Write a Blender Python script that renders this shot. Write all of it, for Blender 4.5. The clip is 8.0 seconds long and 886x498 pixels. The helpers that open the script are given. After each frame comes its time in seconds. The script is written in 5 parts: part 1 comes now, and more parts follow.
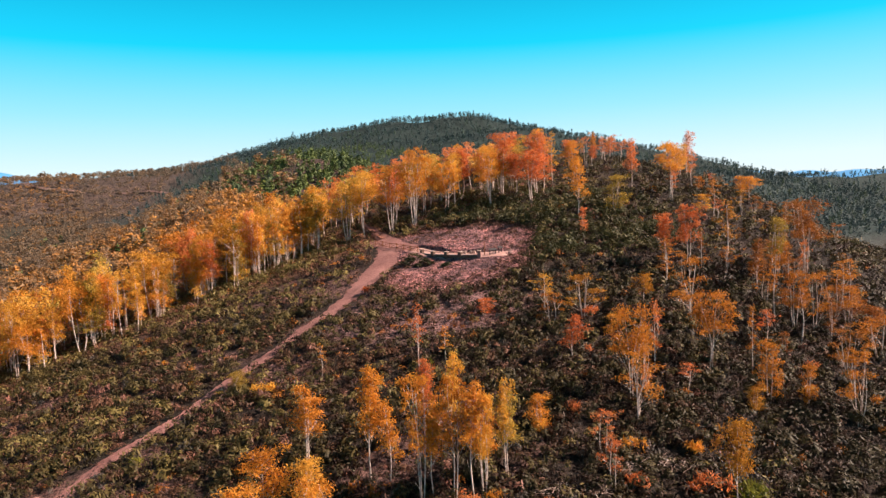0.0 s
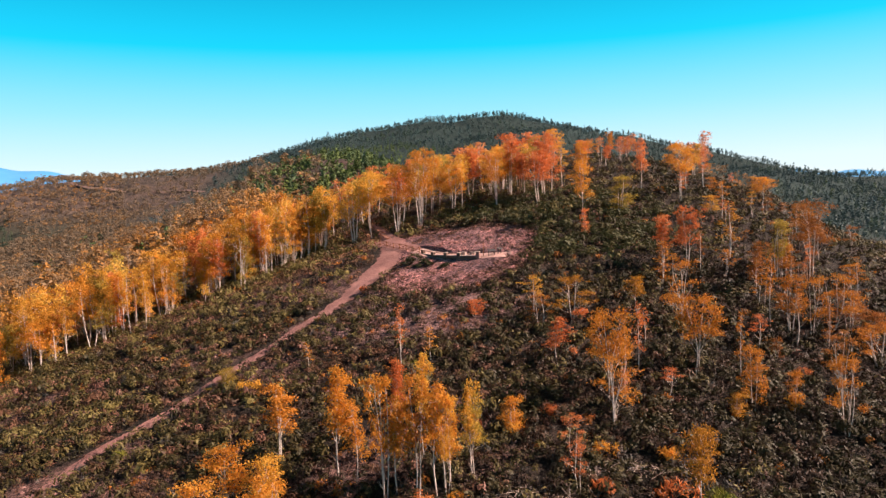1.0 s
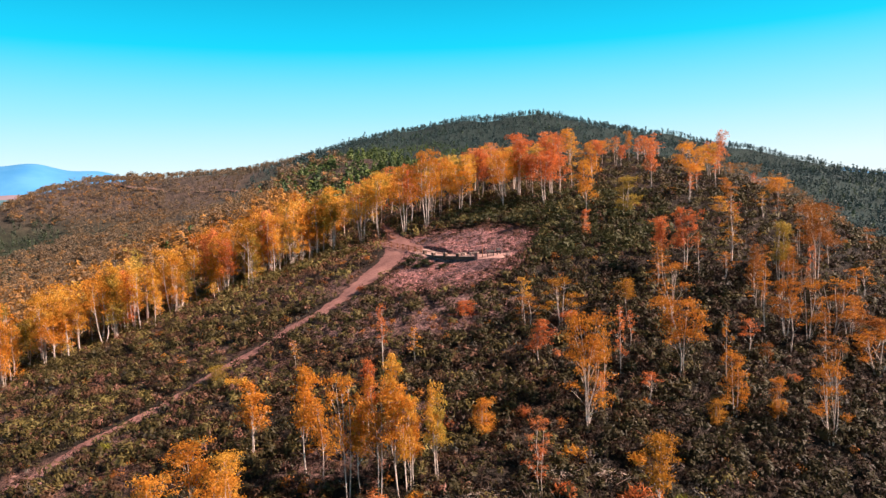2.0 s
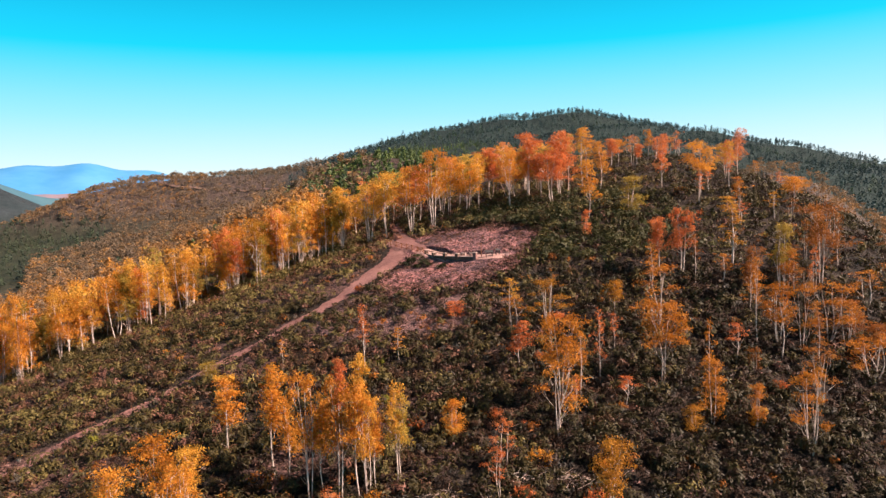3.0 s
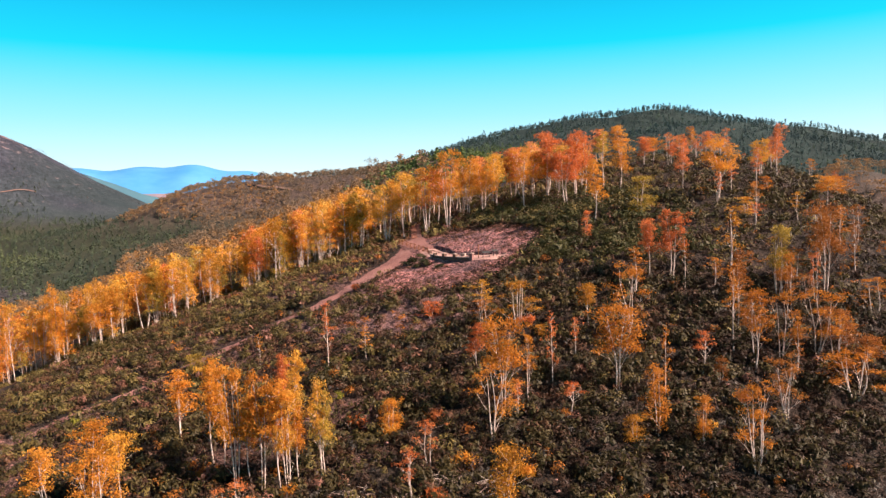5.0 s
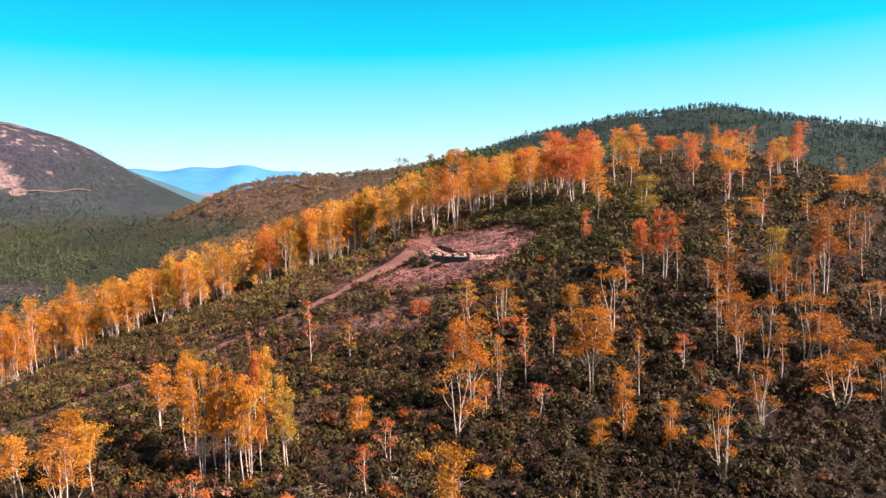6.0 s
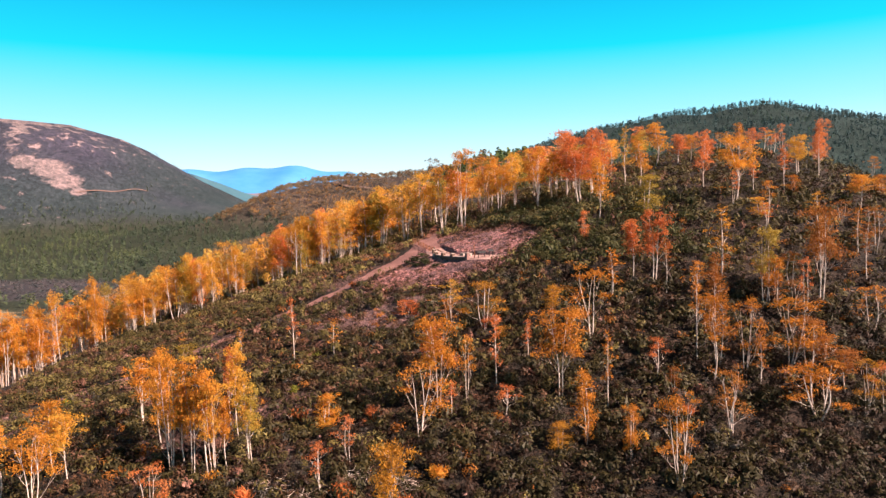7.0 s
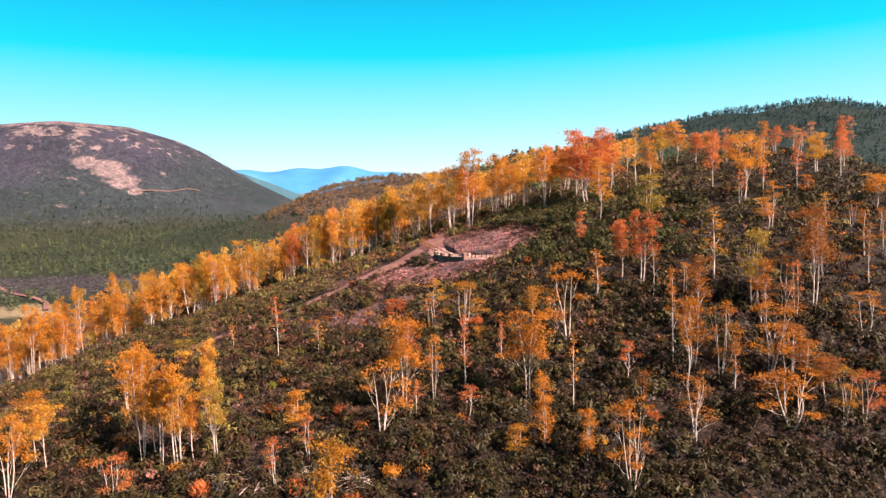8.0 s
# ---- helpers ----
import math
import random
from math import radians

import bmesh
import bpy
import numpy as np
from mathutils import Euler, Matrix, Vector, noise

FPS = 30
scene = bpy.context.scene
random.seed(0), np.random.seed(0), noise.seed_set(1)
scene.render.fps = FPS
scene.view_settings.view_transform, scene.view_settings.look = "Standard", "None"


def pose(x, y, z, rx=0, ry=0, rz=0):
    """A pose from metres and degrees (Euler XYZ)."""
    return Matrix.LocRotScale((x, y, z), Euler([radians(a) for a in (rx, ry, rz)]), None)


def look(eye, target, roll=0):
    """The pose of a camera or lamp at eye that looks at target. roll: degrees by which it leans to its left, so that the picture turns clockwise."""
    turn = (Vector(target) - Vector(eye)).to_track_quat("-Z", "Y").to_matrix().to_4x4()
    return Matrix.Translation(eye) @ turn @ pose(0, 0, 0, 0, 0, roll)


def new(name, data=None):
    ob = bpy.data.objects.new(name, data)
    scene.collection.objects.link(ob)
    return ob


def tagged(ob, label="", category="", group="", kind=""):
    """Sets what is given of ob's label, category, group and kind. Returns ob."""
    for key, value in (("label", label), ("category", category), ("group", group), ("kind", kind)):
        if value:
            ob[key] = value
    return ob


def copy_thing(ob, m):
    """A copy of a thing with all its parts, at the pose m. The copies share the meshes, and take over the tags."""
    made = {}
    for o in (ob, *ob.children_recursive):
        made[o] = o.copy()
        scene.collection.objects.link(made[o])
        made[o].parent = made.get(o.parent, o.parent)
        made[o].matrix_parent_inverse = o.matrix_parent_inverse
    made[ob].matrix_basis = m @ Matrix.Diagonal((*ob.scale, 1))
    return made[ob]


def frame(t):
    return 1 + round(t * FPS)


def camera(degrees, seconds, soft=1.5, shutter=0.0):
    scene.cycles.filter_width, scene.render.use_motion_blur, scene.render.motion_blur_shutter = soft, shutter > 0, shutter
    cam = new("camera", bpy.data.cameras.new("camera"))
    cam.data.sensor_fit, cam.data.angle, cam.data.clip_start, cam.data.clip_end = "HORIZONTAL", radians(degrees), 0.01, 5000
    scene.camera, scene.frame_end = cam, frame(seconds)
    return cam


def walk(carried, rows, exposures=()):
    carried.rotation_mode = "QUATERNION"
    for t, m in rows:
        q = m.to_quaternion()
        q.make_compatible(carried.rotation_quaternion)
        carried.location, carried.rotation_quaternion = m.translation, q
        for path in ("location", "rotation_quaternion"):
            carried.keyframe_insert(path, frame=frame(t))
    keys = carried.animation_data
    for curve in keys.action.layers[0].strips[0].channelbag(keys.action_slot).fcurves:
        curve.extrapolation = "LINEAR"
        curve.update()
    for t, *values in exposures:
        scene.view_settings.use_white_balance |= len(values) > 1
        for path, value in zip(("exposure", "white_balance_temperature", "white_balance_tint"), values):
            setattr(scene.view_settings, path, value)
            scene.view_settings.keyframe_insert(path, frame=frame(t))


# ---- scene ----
cam = camera(66.7, 8.0, soft=1.4)
METRES, EYE, TILT, LEAN, TURN = 60.0, 8.0, 0.0, 0.0, 0.0
ROWS = [
    (0.0, 0.0, 0.0, 0.0, -0.16, -4.55, 1.98),
    (0.5, 0.0523, -0.0019, 0.0004, 1.45, -4.52, 1.93),
    (1.0, 0.1052, -0.0023, 0.0011, 3.09, -4.51, 1.87),
    (1.5, 0.1606, -0.0011, 0.0008, 4.8, -4.46, 1.84),
    (3.0, 0.3367, 0.0169, 0.0022, 10.26, -4.47, 1.83),
    (3.5, 0.3979, 0.0275, 0.0013, 12.17, -4.42, 1.82),
    (4.0, 0.4596, 0.0409, -0.0002, 14.12, -4.36, 1.8),
    (4.5, 0.5218, 0.0569, -0.0018, 16.11, -4.31, 1.79),
    (6.0, 0.7062, 0.1199, -0.0085, 22.12, -4.14, 1.65),
    (6.5, 0.7691, 0.1467, -0.0113, 24.24, -4.07, 1.6),
    (7.0, 0.8316, 0.1762, -0.0134, 26.34, -4.01, 1.55),
    (7.5, 0.8937, 0.2084, -0.0153, 28.48, -3.95, 1.49),
    (8.0, 0.954, 0.2442, -0.0183, 30.63, -3.88, 1.41),
]
walk(cam, [(t, pose(0, 0, EYE, TILT, LEAN, TURN) @ pose(METRES * x, METRES * y, METRES * z, 90 + pitch, roll, yaw)) for t, x, y, z, yaw, pitch, roll in ROWS],
     exposures=[(0.0, 1.50), (3.0, 1.55), (8.0, 1.70)])

# ---- light: a low autumn sun from the east, a clear sky ----
SKY_GAIN = 5.2
SUN_ELEV, SUN_AZ = 38.0, 90.0          # degrees above the horizon; clockwise from +y towards +x
world = bpy.data.worlds.new("sky")
scene.world = world
world.use_nodes = True
wn, wl = world.node_tree.nodes, world.node_tree.links
bg = wn["Background"]
sky = wn.new("ShaderNodeTexSky")
sky.sky_type, sky.sun_disc = "NISHITA", False
sky.sun_elevation, sky.sun_rotation = radians(SUN_ELEV), radians(SUN_AZ)
sky.air_density, sky.dust_density, sky.ozone_density = 1.0, 0.3, 2.0
# the clear sky deepens quickly from a pale horizon to a strong cyan blue
coord = wn.new("ShaderNodeTexCoord")
split = wn.new("ShaderNodeSeparateXYZ")
wl.new(coord.outputs["Generated"], split.inputs[0])
deep = wn.new("ShaderNodeValToRGB")
stops = deep.color_ramp.elements
for k in range(5):
    stops.new(0.5)
for k, (p, c) in zip(stops, [(0.0, (0.84, 0.93, 0.97)), (0.04, (0.76, 0.93, 0.99)), (0.12, (0.34, 0.81, 1.0)), (0.21, (0.0, 0.67, 1.0)), (0.33, (0.0, 0.34, 0.60)), (0.5, (0.015, 0.09, 0.17)), (1.0, (0.025, 0.035, 0.07))]):
    k.position, k.color = p, (*c, 1)
wl.new(split.outputs["Z"], deep.inputs["Fac"])
gain = wn.new("ShaderNodeVectorMath")
gain.operation = "SCALE"
gain.inputs["Scale"].default_value = SKY_GAIN
wl.new(deep.outputs["Color"], gain.inputs[0])
blend = wn.new("ShaderNodeMix")
blend.data_type = "RGBA"
blend.inputs[0].default_value = 0.97
wl.new(sky.outputs["Color"], blend.inputs[6])
wl.new(gain.outputs[0], blend.inputs[7])
wl.new(blend.outputs[2], bg.inputs["Color"])
bg.inputs["Strength"].default_value = 0.072

sun_data = bpy.data.lights.new("sun", "SUN")
sun_data.energy, sun_data.angle, sun_data.color = 5.0, radians(0.53), (1.0, 0.78, 0.66)
sun = new("sun", sun_data)
sun_way = Vector((math.sin(radians(SUN_AZ)) * math.cos(radians(SUN_ELEV)), math.cos(radians(SUN_AZ)) * math.cos(radians(SUN_ELEV)), math.sin(radians(SUN_ELEV))))
sun.matrix_world = look(sun_way * 400, (0, 0, 0))


# ---- materials ----
def material(name, rough=0.85):
    m = bpy.data.materials.new(name)
    m.use_nodes = True
    b = m.node_tree.nodes["Principled BSDF"]
    b.inputs["Roughness"].default_value = rough
    b.inputs["Specular IOR Level"].default_value = 0.2
    return m, m.node_tree.nodes, m.node_tree.links, b


def ramp(nodes, stops):
    r = nodes.new("ShaderNodeValToRGB")
    e = r.color_ramp.elements
    while len(e) < len(stops):
        e.new(0.5)
    for k, (p, c) in zip(e, stops):
        k.position, k.color = p, (*c, 1)
    return r


def noise_node(nodes, links, scale, detail=5.0, coord="Object", rough=0.6):
    tc = nodes.new("ShaderNodeTexCoord")
    n = nodes.new("ShaderNodeTexNoise")
    n.inputs["Scale"].default_value, n.inputs["Detail"].default_value, n.inputs["Roughness"].default_value = scale, detail, rough
    links.new(tc.outputs[coord], n.inputs["Vector"])
    return n


def mixed(nodes, links, kind, a, b, fac):
    """Mix two colour sockets or colours; fac a number or a socket."""
    m = nodes.new("ShaderNodeMix")
    m.data_type, m.blend_type = "RGBA", kind
    for socket, value in ((m.inputs[0], fac), (m.inputs[6], a), (m.inputs[7], b)):
        if isinstance(value, bpy.types.NodeSocket):
            links.new(value, socket)
        elif isinstance(value, tuple):
            socket.default_value = (*value, 1)
        else:
            socket.default_value = value
    return m.outputs[2]


def bumped(nodes, links, bsdf, height, strength, distance):
    b = nodes.new("ShaderNodeBump")
    b.inputs["Strength"].default_value, b.inputs["Distance"].default_value = strength, distance
    links.new(height, b.inputs["Height"])
    links.new(b.outputs["Normal"], bsdf.inputs["Normal"])


def earth(name, dark, mid, light, scale=0.35, bump=0.25):
    m, n, l, b = material(name, 0.95)
    big = noise_node(n, l, scale * 0.3, 4)
    small = noise_node(n, l, scale * 6, 8, rough=0.75)
    r = ramp(n, [(0.32, dark), (0.5, mid), (0.72, light)])
    mix = n.new("ShaderNodeMath")
    mix.operation = "MULTIPLY_ADD"
    mix.inputs[1].default_value = 0.6
    l.new(small.outputs["Fac"], mix.inputs[0])
    half = n.new("ShaderNodeMath")
    half.operation = "MULTIPLY"
    half.inputs[1].default_value = 0.4
    l.new(big.outputs["Fac"], half.inputs[0])
    l.new(half.outputs[0], mix.inputs[2])
    l.new(mix.outputs[0], r.inputs["Fac"])
    l.new(r.outputs["Color"], b.inputs["Base Color"])
    bumped(n, l, b, small.outputs["Fac"], 0.8, bump)
    return m


def foliage(name, stops, glow=0.35, chance=0.34, rough=0.6, attribute="tint"):
    """Leaves: colour runs over the stops by each plant's tint and each leaf's own chance; part of the light passes through."""
    m, n, l, b = material(name, rough)
    at = n.new("ShaderNodeAttribute")
    at.attribute_name = attribute
    geo = n.new("ShaderNodeNewGeometry")
    oi = n.new("ShaderNodeObjectInfo")
    s1 = n.new("ShaderNodeMath"); s1.operation = "MULTIPLY_ADD"
    l.new(geo.outputs["Random Per Island"], s1.inputs[0])
    s1.inputs[1].default_value = chance
    l.new(at.outputs["Fac"], s1.inputs[2])
    s2 = n.new("ShaderNodeMath"); s2.operation = "MULTIPLY_ADD"
    l.new(oi.outputs["Random"], s2.inputs[0])
    s2.inputs[1].default_value = 0.3
    l.new(s1.outputs[0], s2.inputs[2])
    r = ramp(n, stops)
    l.new(s2.outputs[0], r.inputs["Fac"])
    l.new(r.outputs["Color"], b.inputs["Base Color"])
    tr = n.new("ShaderNodeBsdfTranslucent")
    l.new(r.outputs["Color"], tr.inputs["Color"])
    mx = n.new("ShaderNodeMixShader")
    mx.inputs[0].default_value = glow
    l.new(b.outputs[0], mx.inputs[1])
    l.new(tr.outputs[0], mx.inputs[2])
    l.new(mx.outputs[0], n["Material Output"].inputs["Surface"])
    return m


def bark(name, pale, grey):
    m, n, l, b = material(name, 0.8)
    a = noise_node(n, l, 2.2, 6)
    r = ramp(n, [(0.35, grey), (0.55, pale), (0.8, (min(1, pale[0] * 1.1), pale[1] * 1.05, pale[2]))])
    l.new(a.outputs["Fac"], r.inputs["Fac"])
    l.new(r.outputs["Color"], b.inputs["Base Color"])
    return m


def rubble(name):
    """Broken mauve-grey and pink stone with dark gaps, worn paler in patches."""
    m, n, l, b = material(name, 0.95)
    wide = noise_node(n, l, 0.16, 5)
    fine = noise_node(n, l, 2.6, 8, rough=0.8)
    tc = n.new("ShaderNodeTexCoord")
    cells = n.new("ShaderNodeTexVoronoi")
    cells.inputs["Scale"].default_value = 2.4
    l.new(tc.outputs["Object"], cells.inputs["Vector"])
    r1 = ramp(n, [(0.32, (0.062, 0.038, 0.043)), (0.48, (0.165, 0.088, 0.092)), (0.6, (0.30, 0.138, 0.132)), (0.75, (0.40, 0.18, 0.165))])
    l.new(wide.outputs["Fac"], r1.inputs["Fac"])
    r2 = ramp(n, [(0.41, (0.14, 0.14, 0.16)), (0.5, (0.9, 0.9, 0.9)), (0.6, (1.9, 1.8, 1.75))])
    l.new(fine.outputs["Fac"], r2.inputs["Fac"])
    bw = n.new("ShaderNodeRGBToBW")
    l.new(cells.outputs["Color"], bw.inputs[0])
    r3 = ramp(n, [(0.25, (0.55, 0.55, 0.58)), (0.75, (1.35, 1.3, 1.28))])
    l.new(bw.outputs[0], r3.inputs["Fac"])
    c = mixed(n, l, "MULTIPLY", r1.outputs["Color"], r2.outputs["Color"], 1.0)
    c = mixed(n, l, "MULTIPLY", c, r3.outputs["Color"], 0.8)
    l.new(c, b.inputs["Base Color"])
    bumped(n, l, b, fine.outputs["Fac"], 1.0, 0.45)
    return m


def ground_material():
    """Stony red-brown soil near by; the cover of the far slopes from the sheet's own colour."""
    m, n, l, b = material("heath_ground", 0.95)
    at = n.new("ShaderNodeAttribute"); at.attribute_name = "cover"
    fine = noise_node(n, l, 2.4, 8, rough=0.8)
    mid = noise_node(n, l, 0.09, 6)
    wide = noise_node(n, l, 0.012, 5)
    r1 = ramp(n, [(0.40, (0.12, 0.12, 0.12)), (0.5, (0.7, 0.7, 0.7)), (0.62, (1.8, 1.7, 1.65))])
    l.new(fine.outputs["Fac"], r1.inputs["Fac"])
    r2 = ramp(n, [(0.3, (0.65, 0.7, 0.72)), (0.7, (1.3, 1.22, 1.2))])
    l.new(mid.outputs["Fac"], r2.inputs["Fac"])
    r3 = ramp(n, [(0.35, (0.75, 0.8, 0.8)), (0.65, (1.2, 1.15, 1.15))])
    l.new(wide.outputs["Fac"], r3.inputs["Fac"])
    scrubby = noise_node(n, l, 0.22, 6, rough=0.7)
    r4 = ramp(n, [(0.36, (0.5, 0.52, 0.52)), (0.5, (0.95, 0.95, 0.95)), (0.66, (1.5, 1.45, 1.45))])
    l.new(scrubby.outputs["Fac"], r4.inputs["Fac"])
    # bare rock on the far mountain: a landslip scar and crags along its crest
    tc = n.new("ShaderNodeTexCoord")
    xyz = n.new("ShaderNodeSeparateXYZ")
    l.new(tc.outputs["Object"], xyz.inputs[0])

    def sums(kind, a, b):
        k = n.new("ShaderNodeMath")
        k.operation = kind
        if kind == "MULTIPLY_ADD":
            k.inputs[2].default_value = -0.98
        for socket, value in zip(k.inputs, (a, b)):
            if isinstance(value, bpy.types.NodeSocket):
                l.new(value, socket)
            else:
                socket.default_value = value
        return k.outputs[0]

    grain = noise_node(n, l, 0.035, 8, rough=0.7)
    near = None
    for place, size in (((-842, 604, 64), 34), ((-818, 606, 48), 26), ((-792, 606, 32), 13), ((-872, 584, 78), 22), ((-888, 612, 101), 15)):
        shift = n.new("ShaderNodeVectorMath"); shift.operation = "DISTANCE"
        l.new(tc.outputs["Object"], shift.inputs[0])
        shift.inputs[1].default_value = place
        inside_it = sums("SUBTRACT", 1.0, sums("DIVIDE", shift.outputs["Value"], size))
        near = sums("MAXIMUM", near, inside_it) if near else inside_it
    slip = sums("ADD", near, sums("MULTIPLY_ADD", grain.outputs["Fac"], 2.6))
    slip_mask = ramp(n, [(0.48, (0, 0, 0)), (0.72, (1, 1, 1))])
    l.new(slip, slip_mask.inputs["Fac"])
    west = sums("LESS_THAN", xyz.outputs["X"], -740.0)
    crest = n.new("ShaderNodeMapRange")
    crest.inputs["From Min"].default_value, crest.inputs["From Max"].default_value = 75, 155
    l.new(xyz.outputs["Z"], crest.inputs["Value"])
    crag_noise = noise_node(n, l, 0.05, 9, rough=0.65)
    crag_mask = ramp(n, [(0.625, (0, 0, 0)), (0.69, (1, 1, 1))])
    l.new(sums("ADD", crag_noise.outputs["Fac"], sums("MULTIPLY", crest.outputs["Result"], 0.2)), crag_mask.inputs["Fac"])
    bare = sums("MULTIPLY", sums("MAXIMUM", slip_mask.outputs["Color"], crag_mask.outputs["Color"]), west)
    base = mixed(n, l, "MIX", at.outputs["Color"], (0.215, 0.165, 0.172), bare)
    c = mixed(n, l, "MULTIPLY", base, r1.outputs["Color"], 1.0)
    c = mixed(n, l, "MULTIPLY", c, r2.outputs["Color"], 1.0)
    c = mixed(n, l, "MULTIPLY", c, r3.outputs["Color"], 1.0)
    c = mixed(n, l, "MULTIPLY", c, r4.outputs["Color"], west)
    l.new(c, b.inputs["Base Color"])
    bumped(n, l, b, fine.outputs["Fac"], 0.9, 0.3)
    return m


M_GROUND = ground_material()
M_TRACK = earth("track_dirt", (0.086, 0.040, 0.036), (0.224, 0.107, 0.095), (0.353, 0.189, 0.168), 0.6, 0.12)
M_ROAD = earth("far_road_dirt", (0.10, 0.06, 0.05), (0.16, 0.10, 0.085), (0.21, 0.135, 0.12), 0.1, 0.05)
M_CLEAR = rubble("clearing_rubble")
M_STONE = earth("rubble_stone", (0.095, 0.047, 0.043), (0.215, 0.116, 0.103), (0.361, 0.215, 0.189), 1.2, 0.05)
M_PAVING = earth("pale_gravel", (0.241, 0.129, 0.112), (0.378, 0.224, 0.194), (0.499, 0.335, 0.297), 0.9, 0.06)
M_COPING = earth("pale_coping_stone", (0.258, 0.172, 0.146), (0.430, 0.310, 0.267), (0.550, 0.421, 0.361), 1.6, 0.04)
# darker than the rubble stone: the wall face's shade is in this colour
M_WALL = earth("shaded_rubble_wall", (0.04, 0.025, 0.02), (0.105, 0.064, 0.05), (0.20, 0.12, 0.095), 2.4, 0.08)
M_BARK = bark("pale_bark", (0.58, 0.47, 0.41), (0.30, 0.22, 0.19))
M_BARK_DULL = bark("grey_bark", (0.36, 0.26, 0.22), (0.18, 0.12, 0.10))
M_LEAF = {
    "o": foliage("orange_leaves", [(0.05, (0.378, 0.132, 0.017)), (0.4, (0.586, 0.237, 0.029)), (0.75, (0.700, 0.321, 0.047)), (1.0, (0.775, 0.416, 0.095))], 0.55),
    "y": foliage("golden_leaves", [(0.05, (0.360, 0.171, 0.024)), (0.4, (0.625, 0.312, 0.043)), (0.75, (0.757, 0.436, 0.076)), (1.0, (0.794, 0.539, 0.142))], 0.55),
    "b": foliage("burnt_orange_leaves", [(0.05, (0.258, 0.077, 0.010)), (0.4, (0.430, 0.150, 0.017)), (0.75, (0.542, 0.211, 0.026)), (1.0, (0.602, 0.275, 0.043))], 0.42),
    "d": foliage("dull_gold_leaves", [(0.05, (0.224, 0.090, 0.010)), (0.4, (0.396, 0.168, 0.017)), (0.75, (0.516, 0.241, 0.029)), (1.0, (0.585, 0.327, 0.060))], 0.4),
    "g": foliage("olive_gold_leaves", [(0.05, (0.146, 0.095, 0.017)), (0.4, (0.292, 0.189, 0.030)), (0.75, (0.430, 0.292, 0.052)), (1.0, (0.516, 0.378, 0.095))], 0.42),
    "n": foliage("russet_brown_leaves", [(0.05, (0.16, 0.05, 0.012)), (0.4, (0.28, 0.095, 0.018)), (0.75, (0.38, 0.145, 0.028)), (1.0, (0.46, 0.20, 0.045))], 0.4),
    "r": foliage("russet_leaves", [(0.05, (0.341, 0.080, 0.024)), (0.4, (0.549, 0.156, 0.047)), (0.75, (0.681, 0.237, 0.080)), (1.0, (0.757, 0.341, 0.132))], 0.55),
}
M_SHRUB = foliage("heath_leaves", [(0.0, (0.017, 0.008, 0.006)), (0.2, (0.049, 0.025, 0.013)), (0.42, (0.112, 0.053, 0.029)), (0.6, (0.172, 0.076, 0.055)), (0.8, (0.237, 0.104, 0.077)), (1.0, (0.316, 0.157, 0.122))], 0.05, 0.1)
M_OLIVE = foliage("olive_shrub_leaves", [(0.0, (0.016, 0.013, 0.005)), (0.25, (0.047, 0.035, 0.011)), (0.5, (0.102, 0.076, 0.023)), (0.75, (0.161, 0.122, 0.037)), (1.0, (0.230, 0.182, 0.068))], 0.05, 0.06)
M_SILVER = foliage("silver_shrub_leaves", [(0.0, (0.039, 0.034, 0.029)), (0.4, (0.095, 0.081, 0.069)), (1.0, (0.206, 0.176, 0.150))], 0.2, 0.3)
M_BROOM = foliage("broom_leaves", [(0.02, (0.019, 0.018, 0.009)), (0.4, (0.043, 0.043, 0.015)), (0.75, (0.082, 0.076, 0.024)), (1.0, (0.129, 0.116, 0.039))], 0.25, 0.15)
M_BRIGHT = foliage("yellow_green_leaves", [(0.0, (0.043, 0.047, 0.010)), (0.5, (0.129, 0.129, 0.017)), (1.0, (0.241, 0.224, 0.034))], 0.35)
# the low bluish stops hold the haze over the distant pine woods
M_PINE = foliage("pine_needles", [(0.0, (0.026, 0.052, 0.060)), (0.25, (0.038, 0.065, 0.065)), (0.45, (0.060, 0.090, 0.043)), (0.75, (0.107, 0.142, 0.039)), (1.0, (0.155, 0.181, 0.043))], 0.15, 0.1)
M_VALLEY = foliage("valley_pine_needles", [(0.0, (0.029, 0.041, 0.031)), (0.4, (0.052, 0.069, 0.040)), (0.75, (0.082, 0.099, 0.047)), (1.0, (0.129, 0.142, 0.056))], 0.15, 0.1)
M_WOODLAND = foliage("autumn_woodland_leaves", [(0.0, (0.103, 0.084, 0.065)), (0.3, (0.172, 0.120, 0.077)), (0.55, (0.249, 0.146, 0.069)), (0.75, (0.344, 0.163, 0.052)), (1.0, (0.482, 0.224, 0.043))], 0.3)
# cold blue-grey: distance haze is mixed into the scrub's colour
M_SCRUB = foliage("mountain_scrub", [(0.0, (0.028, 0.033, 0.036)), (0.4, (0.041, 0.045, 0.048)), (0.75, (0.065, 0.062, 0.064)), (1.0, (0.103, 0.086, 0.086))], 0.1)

# ---- the lie of the land ----
HILL = {(0, 0): -5.35, (0, 1): 13.48, (0, 2): -0.94, (0, 3): -1.35, (0, 4): 0.14, (1, 0): 7.47, (1, 1): 6.94, (1, 2): -1.81,
        (1, 3): -0.33, (2, 0): -5.38, (2, 1): 0.12, (2, 2): 0.1, (3, 0): -3.06, (3, 1): -1.15, (4, 0): -1.79}
